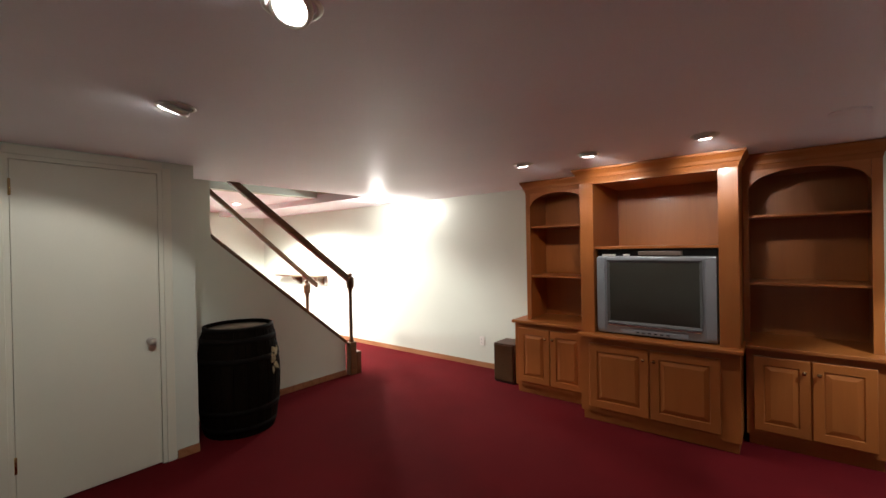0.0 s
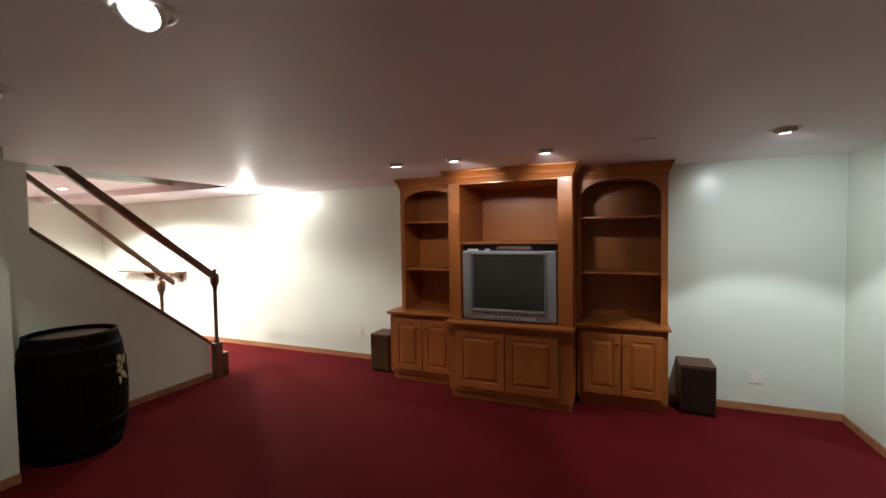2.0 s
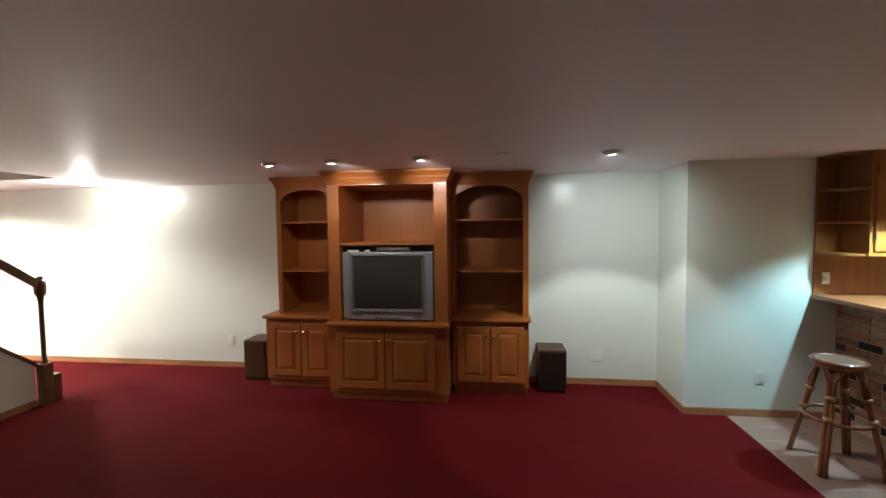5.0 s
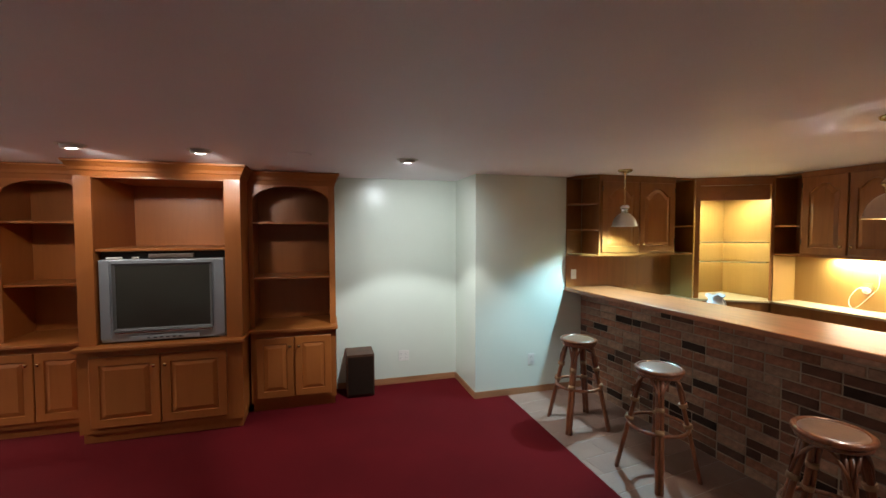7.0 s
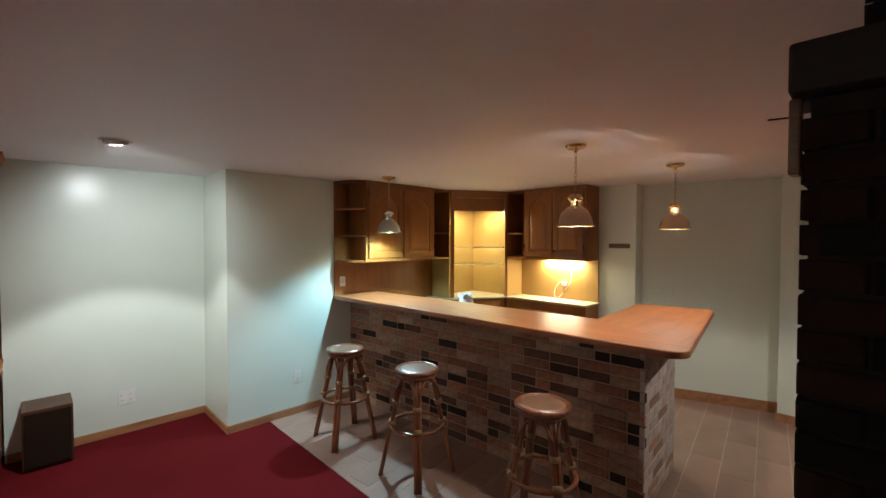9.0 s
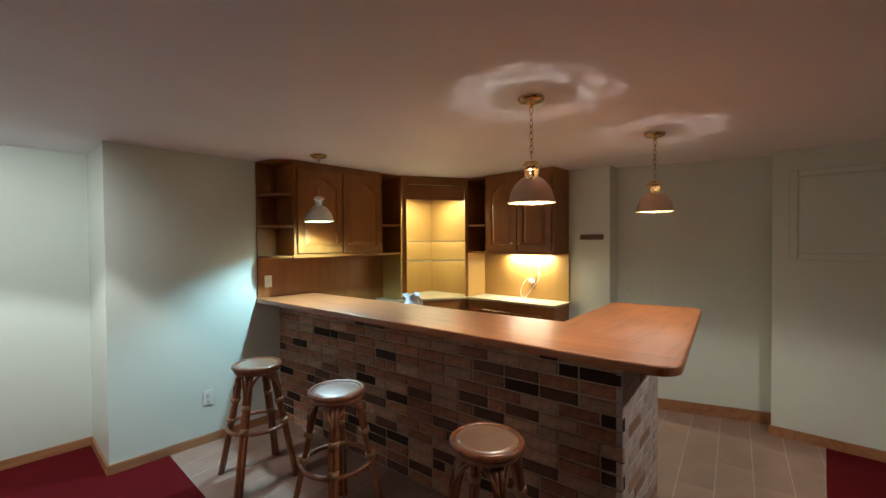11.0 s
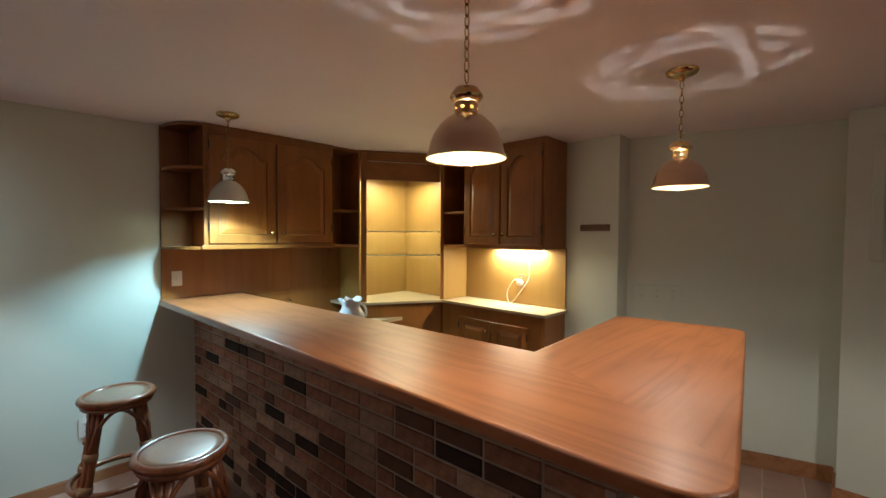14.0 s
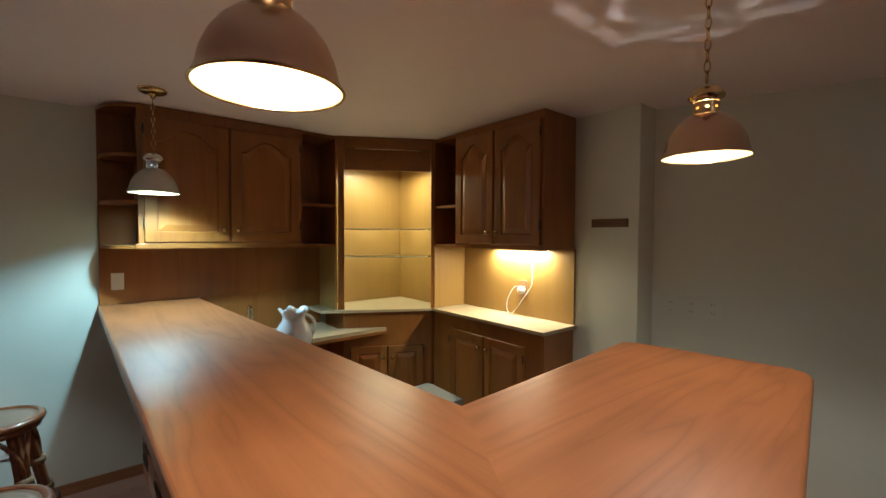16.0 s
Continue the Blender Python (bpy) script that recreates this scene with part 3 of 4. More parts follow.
for xa, xb in ((0.102, 0.172), (0.918, 0.988)):
    part("speaker_grille", box(bmx(), xa, xb, 4.108, 4.121, 0.80, 1.43, 0.004), SILVER, tv)
bm = bmx()
x0, x1, z0, z1 = 0.209, 0.877, 0.885, 1.383
outer = [(x0 - 0.02, z0 - 0.02), (x1 + 0.02, z0 - 0.02), (x1 + 0.02, z1 + 0.02), (x0 - 0.02, z1 + 0.02)]
inner = [(x0, z0), (x1, z0), (x1, z1), (x0, z1)]
o = [bm.verts.new((x, 4.106, z)) for x, z in outer]
o2 = [bm.verts.new((x, 4.122, z)) for x, z in outer]
n = [bm.verts.new((x, 4.118, z)) for x, z in inner]
for i in range(4):
    bm.faces.new((o[i], o[(i + 1) % 4], n[(i + 1) % 4], n[i]))
    bm.faces.new((o[i], o2[i], o2[(i + 1) % 4], o[(i + 1) % 4]))
bmesh.ops.recalc_face_normals(bm, faces=bm.faces)
part("screen_surround", bm, GUNMETAL, tv, "dark grey screen surround")
bm = bmx()
g = 10
vs = [[bm.verts.new((x0 + (x1 - x0) * i / g, 4.1185 - 0.010 * (1 - (2 * i / g - 1) ** 2) * (1 - (2 * j / g - 1) ** 2), z0 + (z1 - z0) * j / g)) for j in range(g + 1)] for i in range(g + 1)]
for i in range(g):
    for j in range(g):
        bm.faces.new((vs[i][j], vs[i + 1][j], vs[i + 1][j + 1], vs[i][j + 1])).smooth = True
part("screen", bm, SCREEN, tv, "dark curved glass screen")
part("trim_strip", box(bmx(), 0.20, 0.89, 4.095, 4.110, 0.845, 0.858, 0.003), CHROME, tv, "bright strip below the screen")
part("control_panel", box(bmx(), 0.30, 0.80, 4.100, 4.121, 0.785, 0.822, 0.004), SILVER, tv)
for i in range(6):
    part("button", box(bmx(), 0.42 + i * 0.045, 0.445 + i * 0.045, 4.096, 4.101, 0.798, 0.808, 0.002), BLACK, tv)
part("foot_bar", box(bmx(), 0.16, 0.93, 4.14, 4.30, 0.766, 0.776), BLACK, tv)
d = thing("media_box", 0.62, 4.25, 1.436, "slim brown-grey media box lying on the television", "media box")
part("case", box(bmx(), 0.44, 0.76, 4.118, 4.168, 1.440, 1.478, 0.004), MEDIA, d)
part("front_panel", box(bmx(), 0.455, 0.745, 4.114, 4.119, 1.447, 1.470, 0.001), MEDIA, d)
for xa in (0.46, 0.725):
    part("foot", box(bmx(), xa, xa + 0.015, 4.122, 4.16, 1.4355, 1.441), BLACK, d)
# full-width black block for the dark band between television and shelf
d = thing("sound_unit", 0.30, 4.25, 1.436, "wide black block across the top of the television", "sound unit")
part("case", box(bmx(), 0.095, 0.995, 4.17, 4.32, 1.436, 1.496, 0.004), BLACK, d)
for i, (xa, w) in enumerate(((0.20, 0.11), (0.345, 0.05))):
    r = thing("remote_control", xa, 4.14, 1.436, "small pale remote control lying on the television", "remote control")
    part("case", box(bmx(), xa - w / 2, xa + w / 2, 4.123, 4.146, 1.436, 1.455, 0.006), WHITE, r)
    for k in range(3):
        part("button", box(bmx(), xa - w / 3 + k * w / 3.5, xa - w / 3 + k * w / 3.5 + 0.006, 4.130, 4.138, 1.454, 1.457), BLACK, r)


def loudspeaker(x0, x1, y0, y1, h, label, front, front_label):
    s = thing("loudspeaker", (x0 + x1) / 2, (y0 + y1) / 2, 0, label, "loudspeaker", "floor loudspeakers")
    part("cabinet", box(bmx(), x0, x1, y0 + 0.012, y1, 0.012, h, 0.004), SPEAKER, s)
    part("grille", box(bmx(), x0 + 0.012, x1 - 0.012, y0, y0 + 0.011, 0.03, h - 0.02, 0.004), front, s, front_label)
    part("plinth", box(bmx(), x0 + 0.01, x1 - 0.01, y0 + 0.02, y1 - 0.01, 0.0, 0.0115), BLACK, s)


loudspeaker(-1.20, -0.94, 4.46, 4.76, 0.44, "small brown veneered loudspeaker with brown cloth on the carpet", BROWN_CLOTH, "brown cloth grille")
loudspeaker(2.00, 2.27, 4.40, 4.70, 0.43, "dark brown veneered loudspeaker with dark cloth beside the bookcase", CLOTH, "dark cloth grille")

# ---------------- the bar ----------------
SK = radians(3.9)
CORNER = Vector((4.60, 1.23))
ALONG = Vector((-math.sin(SK), math.cos(SK)))   # along the long face towards the wall
ACROSS = Vector((math.cos(SK), math.sin(SK)))   # along the short end face
bar_len, end_len, BRICK_TOP = 2.85, 0.72, 1.03


def bar_pt(a, c):
    p = CORNER + ALONG * a + ACROSS * c
    return (p.x, p.y)


bar = thing("brick_bar", 4.9, 2.4, 0, "L-shaped bar front of mixed brown and black bricks", "bar")
core = bmx()
prism(core, [bar_pt(0.006, 0.006), bar_pt(bar_len, 0.006), bar_pt(bar_len, 0.14), bar_pt(0.14, 0.14), bar_pt(0.14, end_len), bar_pt(0.006, end_len)], 0.0, BRICK_TOP - 0.002)
part("mortar_core", core, MORTAR, bar, "brown recessed mortar")
# thin sheet that paints the lit look of the end joints
part("end_mortar", prism(bmx(), [bar_pt(0.003, 0.008), bar_pt(0.0058, 0.008), bar_pt(0.0058, end_len), bar_pt(0.003, end_len)], 0.0, BRICK_TOP - 0.003), LIT_END_MORTAR, bar, "recessed mortar of the end face, light on it painted in")

top = thing("oak_counter", 4.9, 2.4, 1.03, "thick varnished oak counter over the brick bar with rounded corner", "counter")
front_a = Vector((4.205, 4.066))
arc = []
for i in range(9):
    u = i / 8 * math.pi / 2
    # rounded outer corner
    arc.append((4.343 + 0.095 * (1 - math.cos(u)), 1.06 - 0.10 * math.sin(u)))
corner_in, corner_out = (4.915, 1.672), (4.50, 0.968)
long_part = [tuple(front_a)] + arc + [corner_out, corner_in, (4.72, 4.066)]
part("front_board", prism(bmx(), long_part, 1.03, 1.07, 0.008, (corner_out, corner_in)), BARTOP_Y, top)
arm = [corner_out, (5.86, 1.163), (5.915, 1.185), (5.935, 1.24), (5.865, 1.69), (5.83, 1.735), corner_in]
part("arm_board", prism(bmx(), arm, 1.03, 1.07, 0.008, (arm[0], arm[-1])), BARTOP_X, top)
part("edge_rail", prism(bmx(), [bar_pt(-0.005, -0.03), bar_pt(bar_len, -0.03), bar_pt(bar_len, 0.0), bar_pt(-0.005, 0.0)], 0.985, 1.0295), OAK, top)

# work counter behind the bar and its carcass
k = thing("under_bar_counter", 4.95, 3.2, 0, "low laminate counter with a wooden front behind the bar", "counter")
part("worktop", box(bmx(), 4.62, 5.02, 2.62, 3.56, 0.86, 0.89, 0.004), LAMINATE, k)
part("carcass", box(bmx(), 4.64, 4.98, 2.66, 3.56, 0.0, 0.8595), OAK, k)
k = thing("sink_counter", 5.2, 3.8, 0, "pale laminate sink counter over an open dark bay", "counter")
part("worktop", prism(bmx(), [(4.62, 3.565), (5.88, 3.585), (5.56, 3.758), (5.56, 4.058), (4.62, 4.058)], 0.775, 0.80), LAMINATE, k)
part("edge_strip", box(bmx(), 5.03, 5.87, 3.572, 3.588, 0.755, 0.7745), OAK_X, k)
part("carcass", box(bmx(), 4.64, 5.10, 3.61, 4.055, 0.0, 0.7745), OAK, k)
part("bay_back", box(bmx(), 5.10, 5.60, 4.03, 4.055, 0.0, 0.7745), OAK, k)

# diagonal base cabinet and its raised counter
DA, DB = Vector((5.50, 3.765)), Vector((6.16, 3.40))
k = thing("corner_base_cabinet", 6.0, 3.7, 0, "oak corner base cabinet with two small panelled doors", "cabinet", "bar base cabinets")
part("body", prism(bmx(), [(5.60, 3.735), (6.17, 3.42), (6.48, 3.42), (6.48, 4.05), (5.60, 4.05)], 0.0, 0.915), OAK, k)
dv = (Vector((6.17, 3.42)) - Vector((5.60, 3.735))).normalized()
ang = math.degrees(math.atan2(dv.y, dv.x))
for i in (0, 1):
    p = Vector((5.60, 3.735)) + dv * (0.05 + i * 0.275)
    panel_door(k, pose(p.x, p.y - 0.001, 0.12, 0, 0, ang), 0.265, 0.54, OAK, 0, 0.018, 0.05, knob=(0.235 if i == 0 else 0.03, 0.46), hinge=0.0 if i == 0 else 0.265)
k = thing("base_cabinet", 6.3, 2.9, 0, "oak base cabinet with two panelled doors under the back counter", "cabinet", "bar base cabinets")
part("body", box(bmx(), 6.19, 6.48, 2.40, 3.41, 0.0, 0.915), OAK, k)
for i in (0, 1):
    panel_door(k, pose(6.189, 3.20 - i * 0.345, 0.12, 0, 0, -90), 0.335, 0.70, OAK, 0.0, 0.018, 0.05, knob=(0.305 if i == 0 else 0.03, 0.62), hinge=0.0 if i == 0 else 0.335)
part("end_panel", box(bmx(), 6.19, 6.48, 2.385, 2.399, 0.0, 0.915), OAK, k)
k = thing("back_counter", 6.3, 3.0, 0.915, "pale laminate back counter turning the corner", "counter")
part("worktop", prism(bmx(), [(5.45, 3.79), (6.16, 3.395), (6.165, 2.37), (6.495, 2.37), (6.495, 4.058), (5.45, 4.058)], 0.916, 0.938, 0.003), LAMINATE, k)

# panelling behind the bar
k = thing("wall_panelling", 5.0, 4.06, 0.94, "warm oak panelling on the wall below the wall cabinets", "panelling")
part("panel", box(bmx(), 4.215, 5.56, 4.052, 4.068, 1.072, 1.41), OAK, k)
part("panel", box(bmx(), 4.73, 5.56, 4.052, 4.068, 0.80, 1.0715), OAK, k)
part("panel", box(bmx(), 5.561, 6.48, 4.052, 4.068, 0.94, 2.19), PANEL, k)
part("panel", box(bmx(), 6.302, 6.318, 3.405, 4.05, 0.94, 2.19), PANEL, k)
part("panel", box(bmx(), 6.482, 6.498, 2.385, 3.388, 0.94, 1.41), PANEL, k)

# wall cabinets
ZB, ZT = 1.405, 2.185
k = thing("wall_cabinet", 4.85, 3.9, ZB, "oak wall cabinet with two arched panel doors", "wall cabinet", "bar wall cabinets")
part("body", box(bmx(), 4.39, 5.31, 3.765, 4.05, ZB, CEIL - 0.003), OAK, k)
part("bottom_rail", box(bmx(), 4.375, 5.31, 3.752, 3.764, ZB, ZB + 0.03, 0.002), OAK_X, k)
for i in (0, 1):
    panel_door(k, Matrix.Translation((4.415 + i * 0.44, 3.764, ZB + 0.035)), 0.43, 0.70, OAK, 0.075, 0.02, 0.06, knob=(0.395 if i == 0 else 0.035, 0.075), hinge=0.0 if i == 0 else 0.43)
k = thing("wall_cabinet", 6.33, 2.8, ZB, "oak wall cabinet with arched panel doors and a light below", "wall cabinet", "bar wall cabinets")
part("body", box(bmx(), 6.175, 6.48, 2.385, 3.15, ZB, CEIL - 0.003), OAK, k)
for i in (0, 1):
    panel_door(k, pose(6.174, 3.13 - i * 0.37, ZB + 0.03, 0, 0, -90), 0.36, 0.72, OAK, 0.075, 0.02, 0.06, knob=(0.325 if i == 0 else 0.035, 0.075), hinge=0.0 if i == 0 else 0.36)


def open_shelves(name, label, outline, zs, backs):
    k = thing(name, outline[0][0], outline[0][1], ZB, label, "shelf unit", "open bar shelves")
    for z in zs:
        part("shelf", prism(bmx(), outline, z, z + 0.018), OAK_X, k)
    for b in backs:
        part("back_panel", box(bmx(), *b, ZB, CEIL - 0.004), OAK, k)


quarter = [(4.388, 4.05), (4.388, 3.772)] + [(4.388 - 0.165 * math.sin(u), 4.02 - 0.245 * math.cos(u)) for u in [i * math.pi / 16 for i in range(1, 9)]] + [(4.223, 4.05)]
open_shelves("end_shelves", "rounded open end shelves in oak against the wall", quarter, (ZB, 1.655, 1.915, 2.185), [(4.215, 4.388, 4.051, 4.066)])
open_shelves("narrow_shelves", "narrow open oak shelves beside the lit corner", [(5.312, 3.768), (5.548, 3.768), (5.548, 4.05), (5.312, 4.05)], (ZB, 1.69, 2.185), [(5.549, 5.562, 3.765, 4.05), (5.312, 5.548, 4.051, 4.066)])
open_shelves("narrow_shelves", "narrow open oak shelves between the lit corner and a cabinet", [(6.18, 3.152), (6.18, 3.385), (6.47, 3.385), (6.47, 3.152)], (ZB, 1.69, 2.185), [(6.175, 6.48, 3.387, 3.40), (6.472, 6.480, 3.152, 3.386)])
# lit corner niche
k = thing("corner_niche", 5.9, 3.6, 0.94, "lit diagonal oak corner niche with glass shelves", "display niche")
part("side_panel", box(bmx(), 5.549, 5.562, 3.765, 4.05, 0.94, ZB - 0.001), PANEL, k)
part("side_panel", box(bmx(), 6.175, 6.48, 3.387, 3.40, 0.94, ZB - 0.001), PANEL, k)


def diag_board(a, b, t, z0, z1, mat, name, parent):
    d = (Vector(b) - Vector(a)).normalized()
    n = Vector((-d.y, d.x)) * t
    return part(name, prism(bmx(), [tuple(a), tuple(b), tuple(Vector(b) + n), tuple(Vector(a) + n)], z0, z1), mat, parent)


NA, NB = Vector((5.565, 3.755)), Vector((6.172, 3.395))
nd = (NB - NA).normalized()
diag_board(NA, NA + nd * 0.045, 0.02, 0.94, 2.19, OAK, "stile", k)
diag_board(NB - nd * 0.02, NB, 0.02, 0.94, 2.19, OAK, "stile", k)
diag_board(NA + nd * 0.046, NB - nd * 0.021, 0.02, 2.125, 2.19, OAK_X, "top_rail", k)
diag_board(NA + nd * 0.046 + Vector((0.02, 0.035)), NB - nd * 0.021 + Vector((0.02, 0.035)), 0.02, 1.972, 2.124, OAK_X, "valance", k)
for z in (1.325, 1.530):
    bm = prism(bmx(), [tuple(NA + nd * 0.05 + Vector((0.012, 0.04))), tuple(NB - nd * 0.03 + Vector((0.012, 0.04))), (6.300, 3.41), (6.300, 4.048), (5.57, 4.048)], z, z + 0.006)
    part("glass_shelf", bm, GLASS, k, "clear glass shelf").visible_shadow = False
    diag_board(NA + nd * 0.05 + Vector((0.009, 0.034)), NB - nd * 0.03 + Vector((0.009, 0.034)), 0.003, z - 0.001, z + 0.007, GLASS_EDGE, "shelf_edge", k)
part("ceiling_board", prism(bmx(), [tuple(NA), tuple(NB), (6.48, 3.40), (6.48, 4.05), (5.565, 4.05)], 2.191, CEIL - 0.002), OAK_X, k)

l = thing("tube_light", 5.95, 3.68, 2.03, "slim fluorescent tube light behind the valance", "tube light", "cabinet tube lights")
diag_board(NA + nd * 0.10 + Vector((0.14, 0.21)), NB - nd * 0.10 + Vector((0.14, 0.21)), 0.05, 2.040, 2.19, WHITE, "housing", l)
diag_board(NA + nd * 0.11 + Vector((0.145, 0.215)), NB - nd * 0.11 + Vector((0.145, 0.215)), 0.03, 2.026, 2.0395, TUBE, "tube", l)
l = thing("tube_light", 6.40, 2.8, ZB, "slim fluorescent tube light under the wall cabinet", "tube light", "cabinet tube lights")
part("housing", box(bmx(), 6.385, 6.43, 2.55, 3.05, ZB - 0.012, ZB - 0.001), WHITE, l)
part("tube", box(bmx(), 6.432, 6.46, 2.56, 3.04, ZB - 0.013, ZB - 0.003), TUBE, l)

# ---------------- pendants ----------------


def pendant(x, y, label, shade_mat, metal, socket_r=0.008, dz=0.0):
    """A dome shade on a chain; dz lowers or raises the shade."""
    p = thing("pendant_lamp", x, y, CEIL, label, "pendant lamp", "pendants over the bar")
    part("canopy", lathe(bmx(), [(0.062, CEIL - 0.001), (0.064, CEIL - 0.006), (0.058, CEIL - 0.016), (0.045, CEIL - 0.022), (0.030, CEIL - 0.026), (0.014, CEIL - 0.032), (0.008, CEIL - 0.045), (0.003, CEIL - 0.047)], 28, x, y), BRASS, p, "round ceiling canopy")
    z, i = CEIL - 0.045, 0
    while z > 1.926 + dz:
        pts = []
        for q in range(14):
            u = 2 * math.pi * q / 14
            o, v = 0.0075 * math.cos(u), 0.018 * math.sin(u)
            pts.append((x + (o if i % 2 else 0), y + (0 if i % 2 else o), z - 0.016 + v))
        part("chain_link", tube(bmx(), pts, 0.0022, 6, ring=True), BRASS, p)
        z, i = z - 0.030, i + 1
    def lower(bm):
        bm.transform(Matrix.Translation((x, y, 1.714 + dz)) @ Matrix.Diagonal((0.97, 0.97, 0.88, 1)) @ Matrix.Translation((-x, -y, -1.714)))
        return bm

    # cap with a ring of round holes
    part("cap", lower(lathe(bmx(), [(0.004, 1.938), (0.020, 1.937), (0.033, 1.932), (0.039, 1.923), (0.0465, 1.911), (0.048, 1.905), (0.041, 1.895), (0.0335, 1.888)], 28, x, y)), metal, p, "domed cap")
    bm = bmx()
    n, holes, zc, zh, r = 160, 8, 1.868, 0.019, 0.0335
    rows = 24
    vs = [[bm.verts.new((x + r * math.cos(2 * math.pi * i / n), y + r * math.sin(2 * math.pi * i / n), zc - zh + 2 * zh * j / rows)) for i in range(n)] for j in range(rows + 1)]
    for j in range(rows):
        for i in range(n):
            u = ((i + 0.5) / n * holes) % 1 - 0.5
            hx, hz = u * 2 * math.pi * r / holes, (j + 0.5) / rows * 2 * zh - zh
            if (hx / 0.0054) ** 2 + (hz / 0.0046) ** 2 < 1:
                continue
            bm.faces.new((vs[j][i], vs[j][(i + 1) % n], vs[j + 1][(i + 1) % n], vs[j + 1][i])).smooth = True
    part("pierced_collar", lower(bm), metal, p, "collar pierced with round holes")
    out = [(0.0335, 1.852), (0.046, 1.846), (0.056, 1.838), (0.075, 1.818), (0.091, 1.793), (0.102, 1.765), (0.108, 1.735), (0.113, 1.722), (0.1165, 1.717), (0.1165, 1.713)]
    inn = [(0.1135, 1.713), (0.111, 1.720), (0.105, 1.736), (0.099, 1.765), (0.088, 1.792), (0.072, 1.816), (0.053, 1.836), (0.031, 1.848)]
    part("shade", lower(lathe(bmx(), out, 40, x, y, caps=False)), shade_mat, p)
    part("shade_lining", lower(lathe(bmx(), inn, 40, x, y, caps=False)), SHADE_IN, p, "pale enamel inside of the shade")
    part("rim", lower(tube(bmx(), circle(x, y, 1.714, 0.1155, 40), 0.0028, 6, ring=True)), metal, p, "thin metal rim")
    part("socket", lower(lathe(bmx(), [(socket_r, 1.886), (socket_r + 0.001, 1.882), (socket_r + 0.001, 1.856), (socket_r - 0.002, 1.852)], 14, x, y)), WHITE, p)


pendant(*PENDANTS[0][:2], "small dome pendant on a brass chain over the bar", PEWTER, CHROME, 0.0305, -0.02)
pendant(*PENDANTS[1][:2], "small coppery dome pendant on a brass chain over the bar", SHADE, BRASS)
pendant(*PENDANTS[2][:2], "small coppery dome pendant on a brass chain over the bar arm", SHADE, BRASS)

# ---------------- bar stools ----------------


def stool(label):
    s = thing("bar_stool", 0, 0, 0, label, "bar stool", "bar stools")
    part("seat", lathe(bmx(), [(0.002, 0.738), (0.10, 0.737), (0.128, 0.735), (0.130, 0.728), (0.128, 0.715), (0.002, 0.712)], 40), SEATTOP, s, "round woven cane seat top")
    part("seat_rim", tube(bmx(), circle(0, 0, 0.727, 0.139, 40), 0.015, 10, ring=True), RATTAN, s)
    part("seat_ring", tube(bmx(), circle(0, 0, 0.700, 0.128, 40), 0.013, 10, ring=True), RATTAN, s)
    for q in range(4):
        u = math.pi / 4 + q * math.pi / 2
        c, d = math.cos(u), math.sin(u)
        bm = bmx()
        for off in (-0.0125, 0.0125):
            ox, oy = -d * off, c * off
            path = [(c * (0.255 - 0.155 * k / 6) + ox, d * (0.255 - 0.155 * k / 6) + oy, 0.0 + 0.70 * k / 6) for k in range(7)]
            tube(bm, path, 0.0145, 9)
        part("leg", bm, RATTAN, s)
        for z in (0.50, 0.365):
            r = 0.255 - 0.155 * z / 0.70
            bm = tube(bmx(), [(c * (r + 0.006) , d * (r + 0.006), z - 0.014), (c * (r - 0.001), d * (r - 0.001), z + 0.014)], 0.0285, 12)
            part("binding", bm, WRAP, s, "pale cane binding")
        # bent braces between neighbouring legs
        v = u + math.pi / 2
        p0, p1 = Vector((c, d, 0)), Vector((math.cos(v), math.sin(v), 0))
        path = []
        for k in range(13):
            w = k / 12
            r = 0.150 - 0.040 * math.sin(math.pi * w)
            base = (p0 * (1 - w) + p1 * w).normalized() * (r * (0.80 + 0.2 * abs(2 * w - 1)) + 0.01)
            path.append((base.x, base.y, 0.50 + 0.185 * math.sin(math.pi * w) ** 0.55))
        part("brace", tube(bmx(), path, 0.0085, 8), RATTAN, s)
    part("foot_ring", tube(bmx(), circle(0, 0, 0.345, 0.182, 44), 0.0125, 9, ring=True), RATTAN, s)
    return s


STOOLS = [(3.885, 3.33, -5, "rattan bar stool with a pale woven seat beside the wall"), (3.965, 2.525, 5, "rattan bar stool with a pale glossy woven seat"), (4.045, 1.575, 13, "rattan bar stool with a tan woven seat")]
first = stool(STOOLS[0][3])
first.matrix_basis = pose(STOOLS[0][0], STOOLS[0][1], 0, 0, 0, STOOLS[0][2])
for sx, sy, rz, label in STOOLS[1:]:
    tagged(copy_thing(first, pose(sx, sy, 0, 0, 0, rz)), label)

# ---------------- things on the counters ----------------
p = thing("pitcher", 4.965, 2.98, 0.89, "white glazed ceramic pitcher with a ruffled lip", "pitcher")
bm = lathe(bmx(), [(0.045, 0.8905), (0.055, 0.895), (0.085, 0.94), (0.092, 0.98), (0.078, 1.03), (0.055, 1.065), (0.052, 1.085), (0.066, 1.115), (0.064, 1.118), (0.048, 1.085), (0.048, 1.07)], 36, 4.965, 2.98)
for v in bm.verts:
    if v.co.z > 1.10:
        a = math.atan2(v.co.y - 2.98, v.co.x - 4.965)
        v.co.z += 0.010 * math.sin(5 * a)
        v.co.x += 0.012 * math.cos(5 * a) * math.cos(a)
        v.co.y += 0.012 * math.cos(5 * a) * math.sin(a)
part("body", bm, CERAMIC, p)
